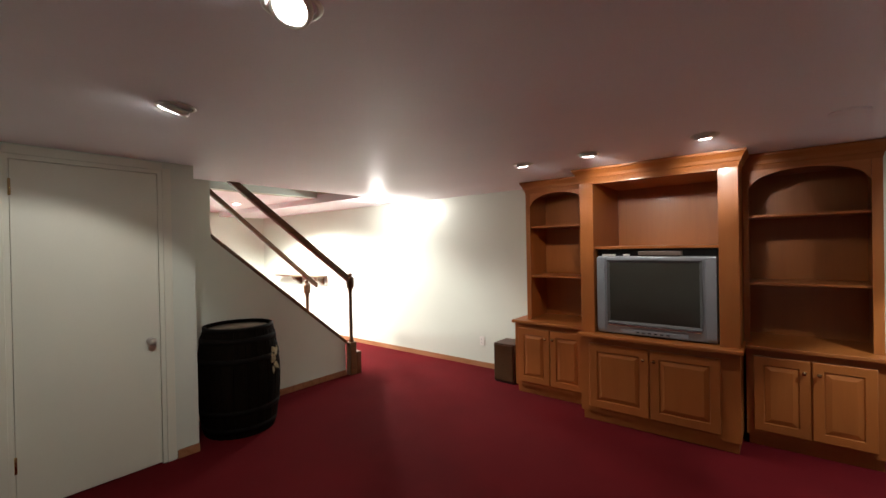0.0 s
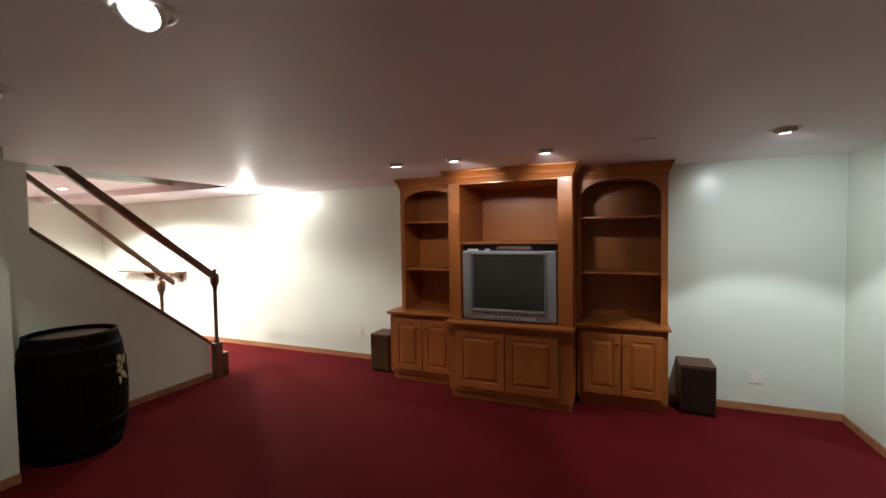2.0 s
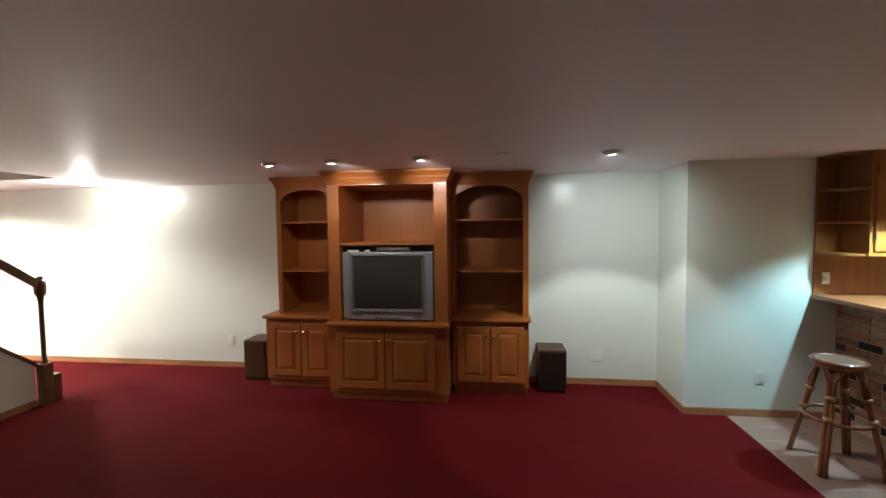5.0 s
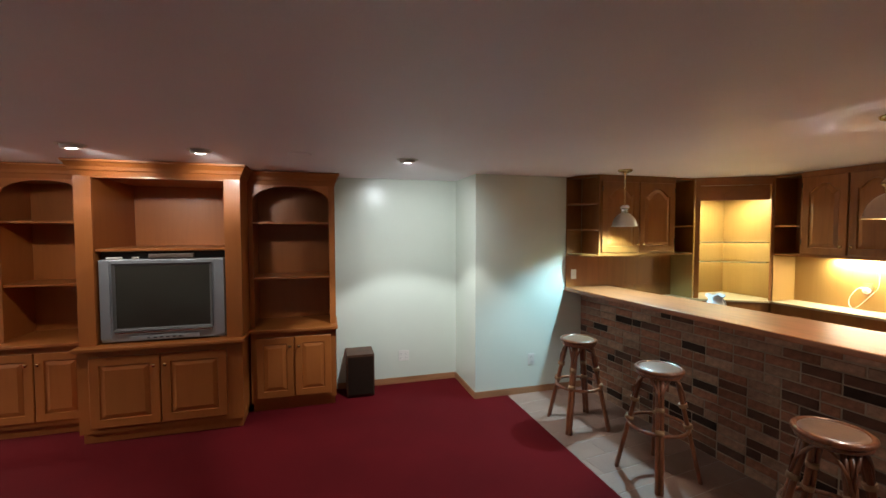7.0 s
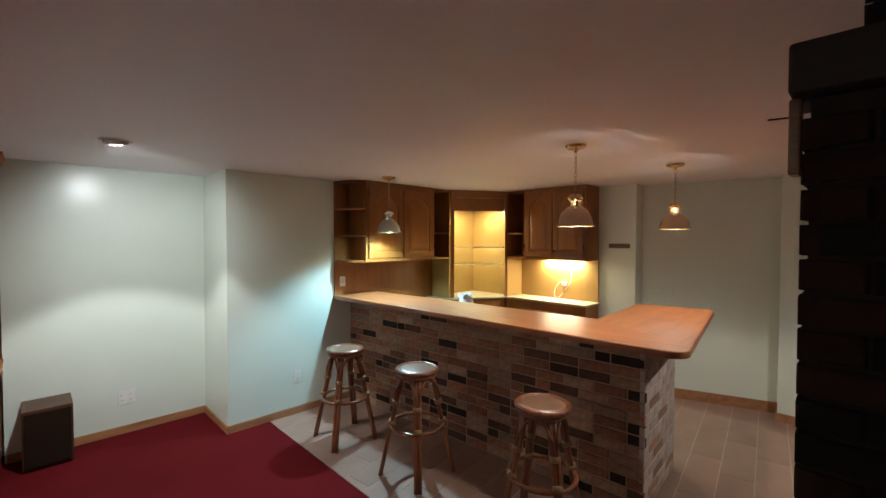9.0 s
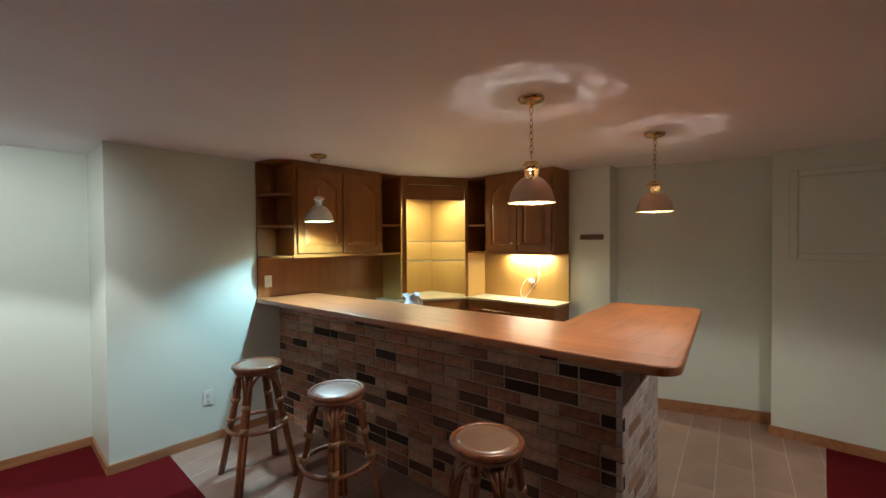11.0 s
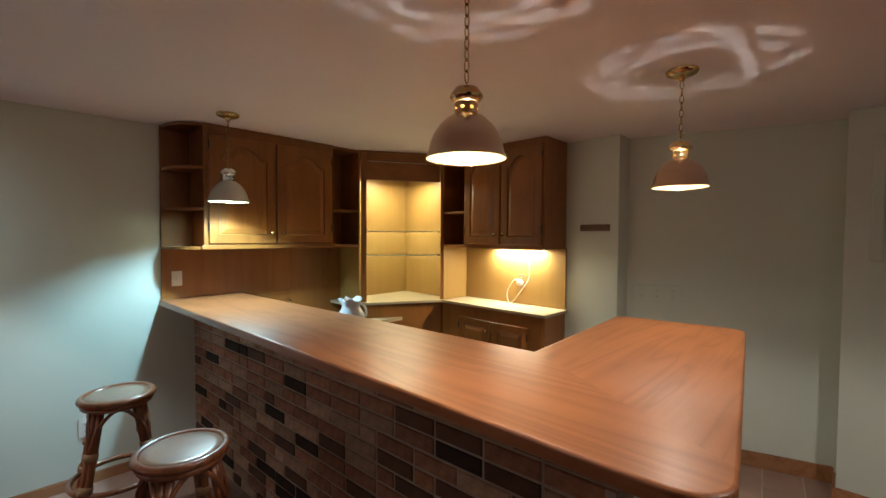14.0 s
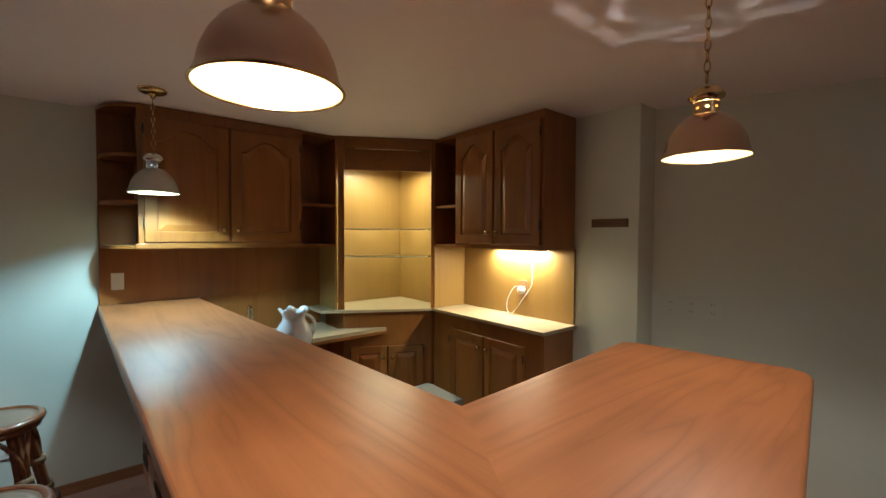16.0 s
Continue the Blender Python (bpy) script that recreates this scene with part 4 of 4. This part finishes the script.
part("handle", tube(bmx(), [(4.965 + 0.05 + 0.06 * math.sin(u), 2.98, 1.02 + 0.065 * math.cos(u)) for u in [i * math.pi / 10 for i in range(11)]], 0.008, 8), CERAMIC, p)
f = thing("faucet", 4.99, 3.93, 0.80, "small chrome gooseneck faucet at the bar sink", "faucet")
part("base", lathe(bmx(), [(0.024, 0.801), (0.024, 0.812), (0.012, 0.82)], 16, 4.99, 3.93), CHROME, f)
part("spout", tube(bmx(), [(4.99, 3.93, 0.82), (4.99, 3.93, 0.96)] + [(4.99, 3.93 - 0.055 + 0.055 * math.cos(u), 0.96 + 0.055 * math.sin(u)) for u in [i * math.pi / 8 for i in range(1, 9)]] + [(4.99, 3.82, 0.93)], 0.007, 8), CHROME, f)
for sx in (-0.07, 0.07):
    part("tap", lathe(bmx(), [(0.016, 0.801), (0.010, 0.82), (0.010, 0.85), (0.02, 0.856), (0.02, 0.868), (0.006, 0.872)], 12, 4.99 + sx, 3.93), CHROME, f)
b = thing("waste_bin", 5.74, 2.98, 0, "grey plastic bin with a peaked lid behind the bar", "waste bin")
part("body", lathe(bmx(), [(0.13, 0.0), (0.135, 0.01), (0.175, 0.44), (0.178, 0.445)], 24, 5.74, 2.98), GREYBIN, b)
bm = bmx()
o = [bm.verts.new((5.74 + x, 2.98 + y, 0.446)) for x, y in ((-0.20, -0.18), (0.20, -0.18), (0.20, 0.18), (-0.20, 0.18))]
o2 = [bm.verts.new((5.74 + x, 2.98 + y, 0.48)) for x, y in ((-0.20, -0.18), (0.20, -0.18), (0.20, 0.18), (-0.20, 0.18))]
r = [bm.verts.new((5.74 + x, 2.98, 0.545)) for x in (-0.10, 0.10)]
bm.faces.new(list(reversed(o)))
for i in range(4):
    bm.faces.new((o[i], o[(i + 1) % 4], o2[(i + 1) % 4], o2[i]))
bm.faces.new((o2[0], o2[1], r[1], r[0]))
bm.faces.new((o2[2], o2[3], r[0], r[1]))
bm.faces.new((o2[1], o2[2], r[1]))
bm.faces.new((o2[3], o2[0], r[0]))
bmesh.ops.recalc_face_normals(bm, faces=bm.faces)
part("lid", bm, GREYBIN, b)


# ---------------- wall plates ----------------
def wall_plate(name, m, w, h, label, kind, mat=WHITE):
    """A plate in the plane y = 0 of m, facing -y, centred, with its sockets or switch."""
    k = thing(name, *m.translation, label, "outlet" if kind != "switch" else "switch")
    bm = box(bmx(), -w / 2, w / 2, -0.006, -0.0005, -h / 2, h / 2, 0.002)
    bm.transform(m)
    part("plate", bm, mat, k)
    if kind == "switch":
        bm = box(bmx(), -0.006, 0.006, -0.016, -0.0062, -0.012, 0.012, 0.002)
        bm.transform(m)
        part("toggle", bm, WHITE, k)
    else:
        for i in range(kind):
            for z in (-0.022, 0.022):
                bm = box(bmx(), -w / 2 + (i + 0.5) * w / kind - 0.014, -w / 2 + (i + 0.5) * w / kind + 0.014, -0.0085, -0.0062, z - 0.014, z + 0.014, 0.001)
                bm.transform(m)
                part("socket", bm, mat, k)
                for sx in (-0.006, 0.006):
                    bm = box(bmx(), -w / 2 + (i + 0.5) * w / kind + sx - 0.001, -w / 2 + (i + 0.5) * w / kind + sx + 0.001, -0.0092, -0.0086, z - 0.005, z + 0.005)
                    bm.transform(m)
                    part("slot", bm, BLACK, k)


wall_plate("wall_outlet", pose(2.62, NOOK - 0.001, 0.30), 0.115, 0.115, "white double outlet plate low on the wall", 2)
wall_plate("wall_outlet", pose(3.825, 4.069, 0.345), 0.07, 0.115, "white outlet plate low on the alcove wall", 1)
wall_plate("wall_outlet", pose(-3.69, 4.869, 0.36), 0.07, 0.115, "white outlet plate low on the wall", 1)
wall_plate("wall_outlet", pose(-1.62, 4.869, 0.33), 0.07, 0.115, "white outlet plate low on the wall", 1)
wall_plate("light_switch", pose(-3.78, 4.869, 1.18), 0.16, 0.115, "white multiple switch plate on the wall", "switch")
wall_plate("light_switch", pose(4.30, 4.051, 1.205), 0.062, 0.10, "white switch plate on the oak panelling", "switch")
wall_plate("wall_outlet", pose(6.7385, 1.815, 1.10, 0, 0, -72.1), 0.30, 0.115, "painted-over triple outlet plate on the wall", 3, WALL)
wall_plate("wall_outlet", pose(6.481, 2.78, 1.125, 0, 0, -90), 0.07, 0.115, "tan outlet with a plugged-in white cord on the panelling", 1, WRAP)
k = thing("plug_and_cord", 6.47, 2.78, 1.12, "white plug with a looped cord above the counter", "cord")
bm = lathe(bmx(), [(0.024, 0), (0.027, 0.012), (0.022, 0.034), (0.008, 0.040)], 16)
bm.transform(pose(6.472, 2.78, 1.115, 0, -90, 0))
part("plug", bm, WHITE, k)


def smooth_path(pts, steps=6):
    """Points of a smooth curve through the given ones."""
    p = [Vector(q) for q in pts]
    p = [p[0] * 2 - p[1]] + p + [p[-1] * 2 - p[-2]]
    done = []
    for a, b, c, d in zip(p, p[1:], p[2:], p[3:]):
        for i in range(steps):
            u = i / steps
            done.append(0.5 * ((2 * b) + (c - a) * u + (2 * a - 5 * b + 4 * c - d) * u * u + (3 * b - a - 3 * c + d) * u ** 3))
    return done + [p[-2]]


part("cord", tube(bmx(), smooth_path([(6.455, 2.79, 1.14), (6.452, 2.84, 1.13), (6.445, 2.89, 1.05), (6.438, 2.895, 0.985), (6.43, 2.865, 0.943)]), 0.0032, 6), WHITE, k)
part("cord", tube(bmx(), smooth_path([(6.474, 2.705, 1.39), (6.472, 2.70, 1.25), (6.468, 2.705, 1.15), (6.452, 2.76, 1.06), (6.44, 2.82, 0.975), (6.43, 2.855, 0.943)]), 0.0026, 6), WHITE, k)
k = thing("wall_plaque", 6.495, 2.2, 1.56, "narrow brown wooden strip on the wall", "plaque")
part("board", box(bmx(), 6.484, 6.499, 2.055, 2.275, 1.540, 1.588, 0.003), DARKWOOD, k)
k = thing("access_panel", 6.82, 0.3, 1.6, "painted access panel with a moulded frame in the wall", "access panel")
for y0, y1, z0, z1 in ((0.715, 0.765, 1.375, 2.05), (-0.25, 0.715, 1.375, 1.425), (-0.25, 0.715, 2.0, 2.05), (-0.30, -0.25, 1.375, 2.05)):
    part("frame_strip", box(bmx(), 6.805, 6.8245, y0, y1, z0, z1, 0.006), WALL, k)
part("panel", box(bmx(), 6.817, 6.8245, -0.24, 0.705, 1.435, 1.99, 0.002), WALL, k)

# ---------------- door in the west wall ----------------
k = tagged(thing("door_1", -2.19, 1.1, 0, "closed flush cream door with a round knob", "door"), kind="structure")
part("leaf", box(bmx(), -2.225, -2.187, 0.725, 1.475, 0.010, 2.115, 0.002), DOORPAINT, k)
for y0, y1, z0, z1 in ((0.695, 0.722, 0, 2.15), (1.478, 1.505, 0, 2.15)):
    part("jamb", box(bmx(), -2.29, -2.1795, y0, y1, z0, z1), DOORPAINT, k)
part("jamb_head", box(bmx(), -2.29, -2.1795, 0.722, 1.478, 2.118, 2.145), DOORPAINT, k)
part("casing", box(bmx(), -2.1785, -2.168, 1.505, 1.56, 0, 2.16, 0.002), DOORPAINT, k)
part("casing", box(bmx(), -2.1785, -2.168, 0.64, 0.695, 0, 2.16, 0.002), DOORPAINT, k)
part("casing_head", box(bmx(), -2.1785, -2.168, 0.695, 1.505, 2.146, 2.198, 0.002), DOORPAINT, k)
bm = lathe(bmx(), [(0.026, 0), (0.026, 0.006), (0.010, 0.012), (0.010, 0.03), (0.024, 0.042), (0.026, 0.055), (0.016, 0.066), (0.002, 0.068)], 20)
bm.transform(pose(-2.187, 1.415, 0.91, 0, 90, 0))
part("knob", bm, SATIN, k, "round pale metal knob")
for z in (0.25, 1.90):
    part("hinge", lathe(bmx(), [(0.006, z), (0.007, z + 0.004), (0.007, z + 0.095), (0.005, z + 0.10)], 10, -2.179, 0.724), BRASS, k, "brass hinge")

# ---------------- staircase ----------------
RISE, RUN, Y0 = 0.19, 0.227, 3.60
k = thing("staircase", -3.35, 2.5, 0, "open carpeted staircase with dark wooden rails", "staircase")
for i in range(13):
    y1, z1 = Y0 - i * RUN, (i + 1) * RISE
    part("step", box(bmx(), -3.80, -2.905, y1 - RUN - 0.02, y1 + 0.02, z1 - RISE, z1, 0.008), CARPET, k, "carpeted step")


def sloped(xa, xb, ya, za, yb, zb, h):
    bm = bmx()
    q = [(ya, za), (yb, zb), (yb, zb + h), (ya, za + h)]
    f = [bm.verts.new((xa, y, z)) for y, z in q]
    g = [bm.verts.new((xb, y, z)) for y, z in q]
    bm.faces.new(f)
    bm.faces.new(list(reversed(g)))
    for i in range(4):
        bm.faces.new((f[i], g[i], g[(i + 1) % 4], f[(i + 1) % 4]))
    bmesh.ops.recalc_face_normals(bm, faces=bm.faces)
    bmesh.ops.bevel(bm, geom=list(bm.edges), offset=0.006, segments=2, affect="EDGES")
    return bm


part("stringer_cap", sloped(-2.91, -2.79, 3.64, 0.372, 2.095, 1.665, 0.045), DARKWOOD, k, "dark wooden cap on the sloped wall")
part("handrail", sloped(-2.785, -2.73, 3.66, 1.125, 2.10, 2.31, 0.085), DARKWOOD, k, "dark wooden handrail")
part("handrail", sloped(-3.80, -3.75, 3.90, 0.995, 2.0, 2.615, 0.068), DARKWOOD, k, "dark wooden handrail")
part("stringer", sloped(-3.83, -3.802, 3.62, 0.12, 1.0, 2.31, 0.26), DARKWOOD, k)


def newel(x, y, top, foot):
    w = 0.045
    part("newel_block", box(bmx(), x - w, x + w, y - w, y + w, 0.0, foot, 0.006), DARKWOOD, k)
    prof = [(0.030, foot), (0.032, foot + 0.02), (0.020, foot + 0.05), (0.020, foot + 0.25), (0.022, top - 0.26), (0.028, top - 0.20), (0.046, top - 0.17), (0.050, top - 0.10), (0.046, top - 0.055), (0.024, top - 0.045), (0.020, top - 0.035), (0.030, top - 0.02), (0.022, top - 0.003), (0.004, top)]
    part("newel_post", lathe(bmx(), prof, 16, x, y), DARKWOOD, k)


newel(-2.76, 3.68, 1.245, 0.40)
newel(-3.775, 3.74, 1.12, 0.40)
part("starting_block", box(bmx(), -2.80, -2.715, 3.726, 3.80, 0.0, 0.27, 0.008), DARKWOOD, k)
k = thing("wall_shelf", -5.4, 4.8, 1.06, "dark wooden shelf on two brackets on the far wall", "shelf")
part("board", box(bmx(), -6.3, -4.87, 4.68, 4.868, 1.045, 1.072, 0.004), DARKWOOD, k)
for x in (-5.75, -5.05):
    bm = bmx()
    q = [(4.868, 1.044), (4.71, 1.044), (4.73, 0.99), (4.80, 0.95), (4.868, 0.90)]
    f, g = [bm.verts.new((x, y, z)) for y, z in q], [bm.verts.new((x + 0.09, y, z)) for y, z in q]
    bm.faces.new(f)
    bm.faces.new(list(reversed(g)))
    for i in range(5):
        bm.faces.new((f[i], g[i], g[(i + 1) % 5], f[(i + 1) % 5]))
    bmesh.ops.recalc_face_normals(bm, faces=bm.faces)
    part("bracket", bm, DARKWOOD, k)

# ---------------- barrel ----------------
BX, BY, BH = -2.37, 2.13, 0.90


def barrel_r(z):
    return 0.275 + 0.058 * (1 - ((z - 0.44) / 0.46) ** 2)


k = thing("barrel", BX, BY, 0, "old blackened wooden barrel with a pale head and gilt badge", "barrel")
NST = 22
for i in range(NST):
    a0, a1 = 2 * math.pi * (i + 0.02) / NST, 2 * math.pi * (i + 0.98) / NST
    bm = bmx()
    cols = []
    for z in [BH * q / 8 for q in range(9)]:
        r = barrel_r(z)
        cols.append([bm.verts.new((BX + rr * math.cos(a), BY + rr * math.sin(a), z)) for rr, a in ((r, a0), (r + 0.002, (a0 + a1) / 2), (r, a1), (r - 0.022, a1), (r - 0.022, a0))])
    for p, q in zip(cols, cols[1:]):
        for j in range(5):
            bm.faces.new((p[j], p[(j + 1) % 5], q[(j + 1) % 5], q[j]))
    bm.faces.new(list(reversed(cols[0])))
    bm.faces.new(cols[-1])
    bmesh.ops.recalc_face_normals(bm, faces=bm.faces)
    part("stave", bm, BARREL, k)
for z in (0.07, 0.22, 0.64, 0.80):
    part("hoop", lathe(bmx(), [(barrel_r(z - 0.022) + 0.003, z - 0.022), (barrel_r(z - 0.022) + 0.006, z - 0.021), (barrel_r(z + 0.022) + 0.006, z + 0.021), (barrel_r(z + 0.022) + 0.003, z + 0.022)], 44, BX, BY, closed=True), HOOP, k, "dark iron hoop")
part("rim_hoop", lathe(bmx(), [(0.279, 0.872), (0.284, 0.873), (0.281, 0.902), (0.258, 0.905), (0.256, 0.898), (0.270, 0.897)], 44, BX, BY, closed=True), HOOP, k, "dark iron rim")
part("head", lathe(bmx(), [(0.252, 0.855), (0.252, 0.874), (0.002, 0.876)], 36, BX, BY), material("barrel_head", (0.20, 0.15, 0.10), 0.55, vary=0.5, scale=9, fine=80, bump=0.3), k, "pale worn wooden head")
badge = thing("gilt_badge", BX + 0.2, BY + 0.26, 0.55, "small gilt leaf-shaped metal badge on the barrel", "badge")
random.seed(5)
for i in range(12):
    a = radians(34) + random.uniform(-0.13, 0.13)
    z = 0.60 + random.uniform(-0.09, 0.09)
    r = barrel_r(z) + 0.008
    bm = bmx()
    w, h = random.uniform(0.015, 0.03), random.uniform(0.02, 0.04)
    pts = [(0, 0, -h), (w * 0.6, 0.004, -h * 0.3), (w, 0.006, h * 0.2), (0, 0.012, h), (-w, 0.006, h * 0.2), (-w * 0.6, 0.004, -h * 0.3)]
    vs = [bm.verts.new(p) for p in pts]
    bm.faces.new(vs)
    ex = bmesh.ops.extrude_face_region(bm, geom=list(bm.faces))
    for g in ex["geom"]:
        if isinstance(g, bmesh.types.BMVert):
            g.co.y -= 0.006
    bmesh.ops.recalc_face_normals(bm, faces=bm.faces)
    bm.transform(pose(BX + r * math.cos(a), BY + r * math.sin(a), z, random.uniform(-20, 20), random.uniform(-60, 60), math.degrees(a) - 90 + 180))
    part("leaf", bm, GILT, badge)

# ---------------- ceiling lamps ----------------
for lx, ly, lz, aim, watts, spill, spill_aim, colour, cone, wide in DOWN:
    k = thing("recessed_lamp", lx, ly, lz, "white recessed eyeball ceiling lamp, lit", "ceiling lamp", "recessed ceiling lamps")
    part("trim_ring", lathe(bmx(), [(0.064, lz - 0.001), (0.082, lz - 0.001), (0.081, lz - 0.004), (0.070, lz - 0.007), (0.065, lz - 0.004)], 32, lx, ly, closed=True), WHITE, k)
    d = Vector(aim) - Vector((lx, ly, lz))
    turn = d.to_track_quat("-Z", "Y").to_matrix().to_4x4()
    bm = lathe(bmx(), [(0.056, 0.0), (0.0605, -0.010), (0.059, -0.022), (0.054, -0.027), (0.0445, -0.021)], 28)
    bm.transform(Matrix.Translation((lx, ly, lz + 0.004)) @ turn)
    part("eyeball", bm, WHITE, k)
    bm = lathe(bmx(), [(0.0445, -0.022), (0.043, -0.026), (0.026, -0.030), (0.002, -0.032)], 24)
    bm.transform(Matrix.Translation((lx, ly, lz + 0.004)) @ turn)
    part("bulb", bm, BULB, k, "glowing reflector bulb")
k = thing("ceiling_bulb", *BARE, CEIL, "bare bright bulb in a white ceiling holder", "ceiling lamp")
part("holder", lathe(bmx(), [(0.06, CEIL - 0.001), (0.06, CEIL - 0.012), (0.03, CEIL - 0.02), (0.025, CEIL - 0.04), (0.02, CEIL - 0.045)], 24, *BARE), WHITE, k)
# a round ceiling lamp that is switched off
k = thing("ceiling_vent_cap", 1.645, 3.42, CEIL, "unlit round white ceiling lamp", "ceiling lamp", "recessed ceiling lamps")
part("trim_ring", lathe(bmx(), [(0.002, CEIL - 0.010), (0.05, CEIL - 0.010), (0.062, CEIL - 0.012), (0.080, CEIL - 0.008), (0.082, CEIL - 0.001), (0.002, CEIL - 0.001)], 32, 1.645, 3.42), CEILING, k)

# ---------------- brick fireplace ----------------
FX, FY = 3.10, 0.44
fp = thing("brick_fireplace", 3.4, -0.4, 0, "dark brick chimney breast below a heavy dark mantel", "fireplace")
part("mortar_core", box(bmx(), FX + 0.012, 3.80, -1.348, FY - 0.012, 0.0, 1.90), DARK_MORTAR, fp, "dark recessed mortar")
part("upper_core", box(bmx(), FX + 0.052, 3.80, -1.348, 0.348, 1.90, CEIL - 0.003), DARK_MORTAR, fp)
m = thing("mantel", 3.1, -0.4, 1.90, "heavy dark wooden mantel beam on the brick", "mantel")
part("beam", box(bmx(), FX - 0.035, FX + 0.15, -1.30, FY + 0.018, 1.905, 1.998, 0.006), MANTELWOOD, m)
part("end_bracket", box(bmx(), FX + 0.002, FX + 0.05, FY + 0.001, FY + 0.020, 1.76, 1.9045, 0.004), DARKWOOD, m, "wooden end block")
part("hook", tube(bmx(), [(FX + 0.03, FY + 0.02, 1.876), (FX + 0.03, FY + 0.055, 1.878)], 0.0018, 6), HOOP, m, "thin iron hook")

# ---------------- bricks and tiles ----------------
BL, BHH, J = 0.194, 0.0568, 0.0099


def brick_mesh(name, l, h, d, mat):
    bm = box(bmx(), 0, l, 0, d, 0, h)
    front = [e for e in bm.edges if all(v.co.y < 1e-6 for v in e.verts)]
    bmesh.ops.bevel(bm, geom=front, offset=0.004, segments=1, affect="EDGES")
    me = bpy.data.meshes.new(name)
    bm.to_mesh(me)
    bm.free()
    me.materials.append(mat)
    return me


shared = {}


def lay(parent, origin, direction, length, height, seed, dark_share, z0=0.0, kinds=(0, 0, 1, 0, 4), dark=2, halves=0.0):
    """Courses of bricks in stretcher bond on an upright face; direction runs to the right of someone facing it."""
    rng = random.Random(seed)
    inv = root_matrix(parent).inverted()
    rz = math.degrees(math.atan2(direction.y, direction.x))
    rows = int(height / (BHH + J))
    for r in range(rows):
        z = z0 + J * 0.6 + r * (BHH + J)
        x = -(BL + J) / 2 if r % 2 else 0.0
        while x < length - 0.02:
            size = (BL - J) / 2 if rng.random() < halves else BL
            a, b = max(x, 0.0), min(x + size, length)
            if b - a > 0.03:
                pick = dark if rng.random() < dark_share else rng.choice(kinds)
                key = (round(b - a, 3), pick)
                if key not in shared:
                    shared[key] = brick_mesh("brick", b - a, BHH, 0.03, (BRICKS + [LIT_END_BRICK, DARK_BROWN] + DARK_BRICKS)[pick])
                ob = new("brick", shared[key])
                ob.parent = parent
                p = Vector((origin.x, origin.y)) + direction * a
                ob.matrix_basis = inv @ pose(p.x, p.y, z + rng.uniform(-0.0012, 0.0012), rng.uniform(-0.6, 0.6), rng.uniform(-0.5, 0.5), rz)
            x += size + J


# facing the long side, its right hand runs back from the wall to the corner
start = CORNER + ALONG * bar_len
lay(bar, start, -ALONG, bar_len, BRICK_TOP, 3, 0.11, kinds=(0, 1, 0, 4, 1, 0, 4, 1, 0), halves=0.16)
# short end: mostly the lightened copy of the brick, for the light there
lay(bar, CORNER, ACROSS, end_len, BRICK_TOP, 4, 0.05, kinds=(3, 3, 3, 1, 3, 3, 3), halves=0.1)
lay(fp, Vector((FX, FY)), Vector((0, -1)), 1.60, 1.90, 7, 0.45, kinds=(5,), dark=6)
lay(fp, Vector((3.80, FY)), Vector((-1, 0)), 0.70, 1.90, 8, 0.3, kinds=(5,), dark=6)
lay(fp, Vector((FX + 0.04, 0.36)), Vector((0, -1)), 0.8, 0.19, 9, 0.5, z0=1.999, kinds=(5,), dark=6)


def clipped(poly, axis, limit, keep_less):
    """The part of a convex outline on one side of a line along an axis."""
    done = []
    for a, b in zip(poly, poly[1:] + poly[:1]):
        da, db = a[axis] - limit, b[axis] - limit
        if keep_less:
            da, db = -da, -db
        if da >= 0:
            done.append(a)
        if da * db < 0:
            k = da / (da - db)
            done.append((a[0] + (b[0] - a[0]) * k, a[1] + (b[1] - a[1]) * k))
    return done


# long tiles laid at a slight angle to the walls, clipped at the edge of the floor
TW, TD, TJ, TURNED = 0.61, 0.2005, 0.0055, math.radians(7.1)
cs, sn = math.cos(TURNED), math.sin(TURNED)
for j in range(-8, 20):
    for i in range(-1, 8):
        u0, v0 = i * TW + (j % 3) * 0.2, j * TD
        poly = [(6.90 + (u - 3.5) * cs - v * sn, 1.412 + (u - 3.5) * sn + v * cs) for u, v in ((u0, v0 + TJ / 2), (u0 + TW - 0.0016, v0 + TJ / 2), (u0 + TW - 0.0016, v0 + TD - TJ / 2), (u0, v0 + TD - TJ / 2))]
        for axis, limit, less in ((0, 3.565, False), (0, 7.06, True), (1, 0.55, False), (1, 4.065, True)):
            poly = clipped(poly, axis, limit, less) if len(poly) > 2 else []
        if len(poly) < 3:
            continue
        cx, cy = sum(p[0] for p in poly) / len(poly), sum(p[1] for p in poly) / len(poly)
        if max(p[0] for p in poly) - min(p[0] for p in poly) < 0.03 or max(p[1] for p in poly) - min(p[1] for p in poly) < 0.02 or (cx > 6.75 and cy > 2.1):
            continue
        n = len(poly)
        verts = [(x - cx, y - cy, -0.010) for x, y in poly] + [(x - cx, y - cy, -0.0012) for x, y in poly] + [((x - cx) * 0.994, (y - cy) * 0.985, 0.0) for x, y in poly]
        faces = [tuple(range(2 * n, 3 * n))]
        for k in range(n):
            q = (k + 1) % n
            faces += [(k, q, n + q, n + k), (n + k, n + q, 2 * n + q, 2 * n + k)]
        me = bpy.data.meshes.new("tile")
        me.from_pydata(verts, [], faces)
        me.materials.append(TILE)
        ob = new("tile", me)
        ob.parent = grout
        ob.location = (cx, cy, 0.0)
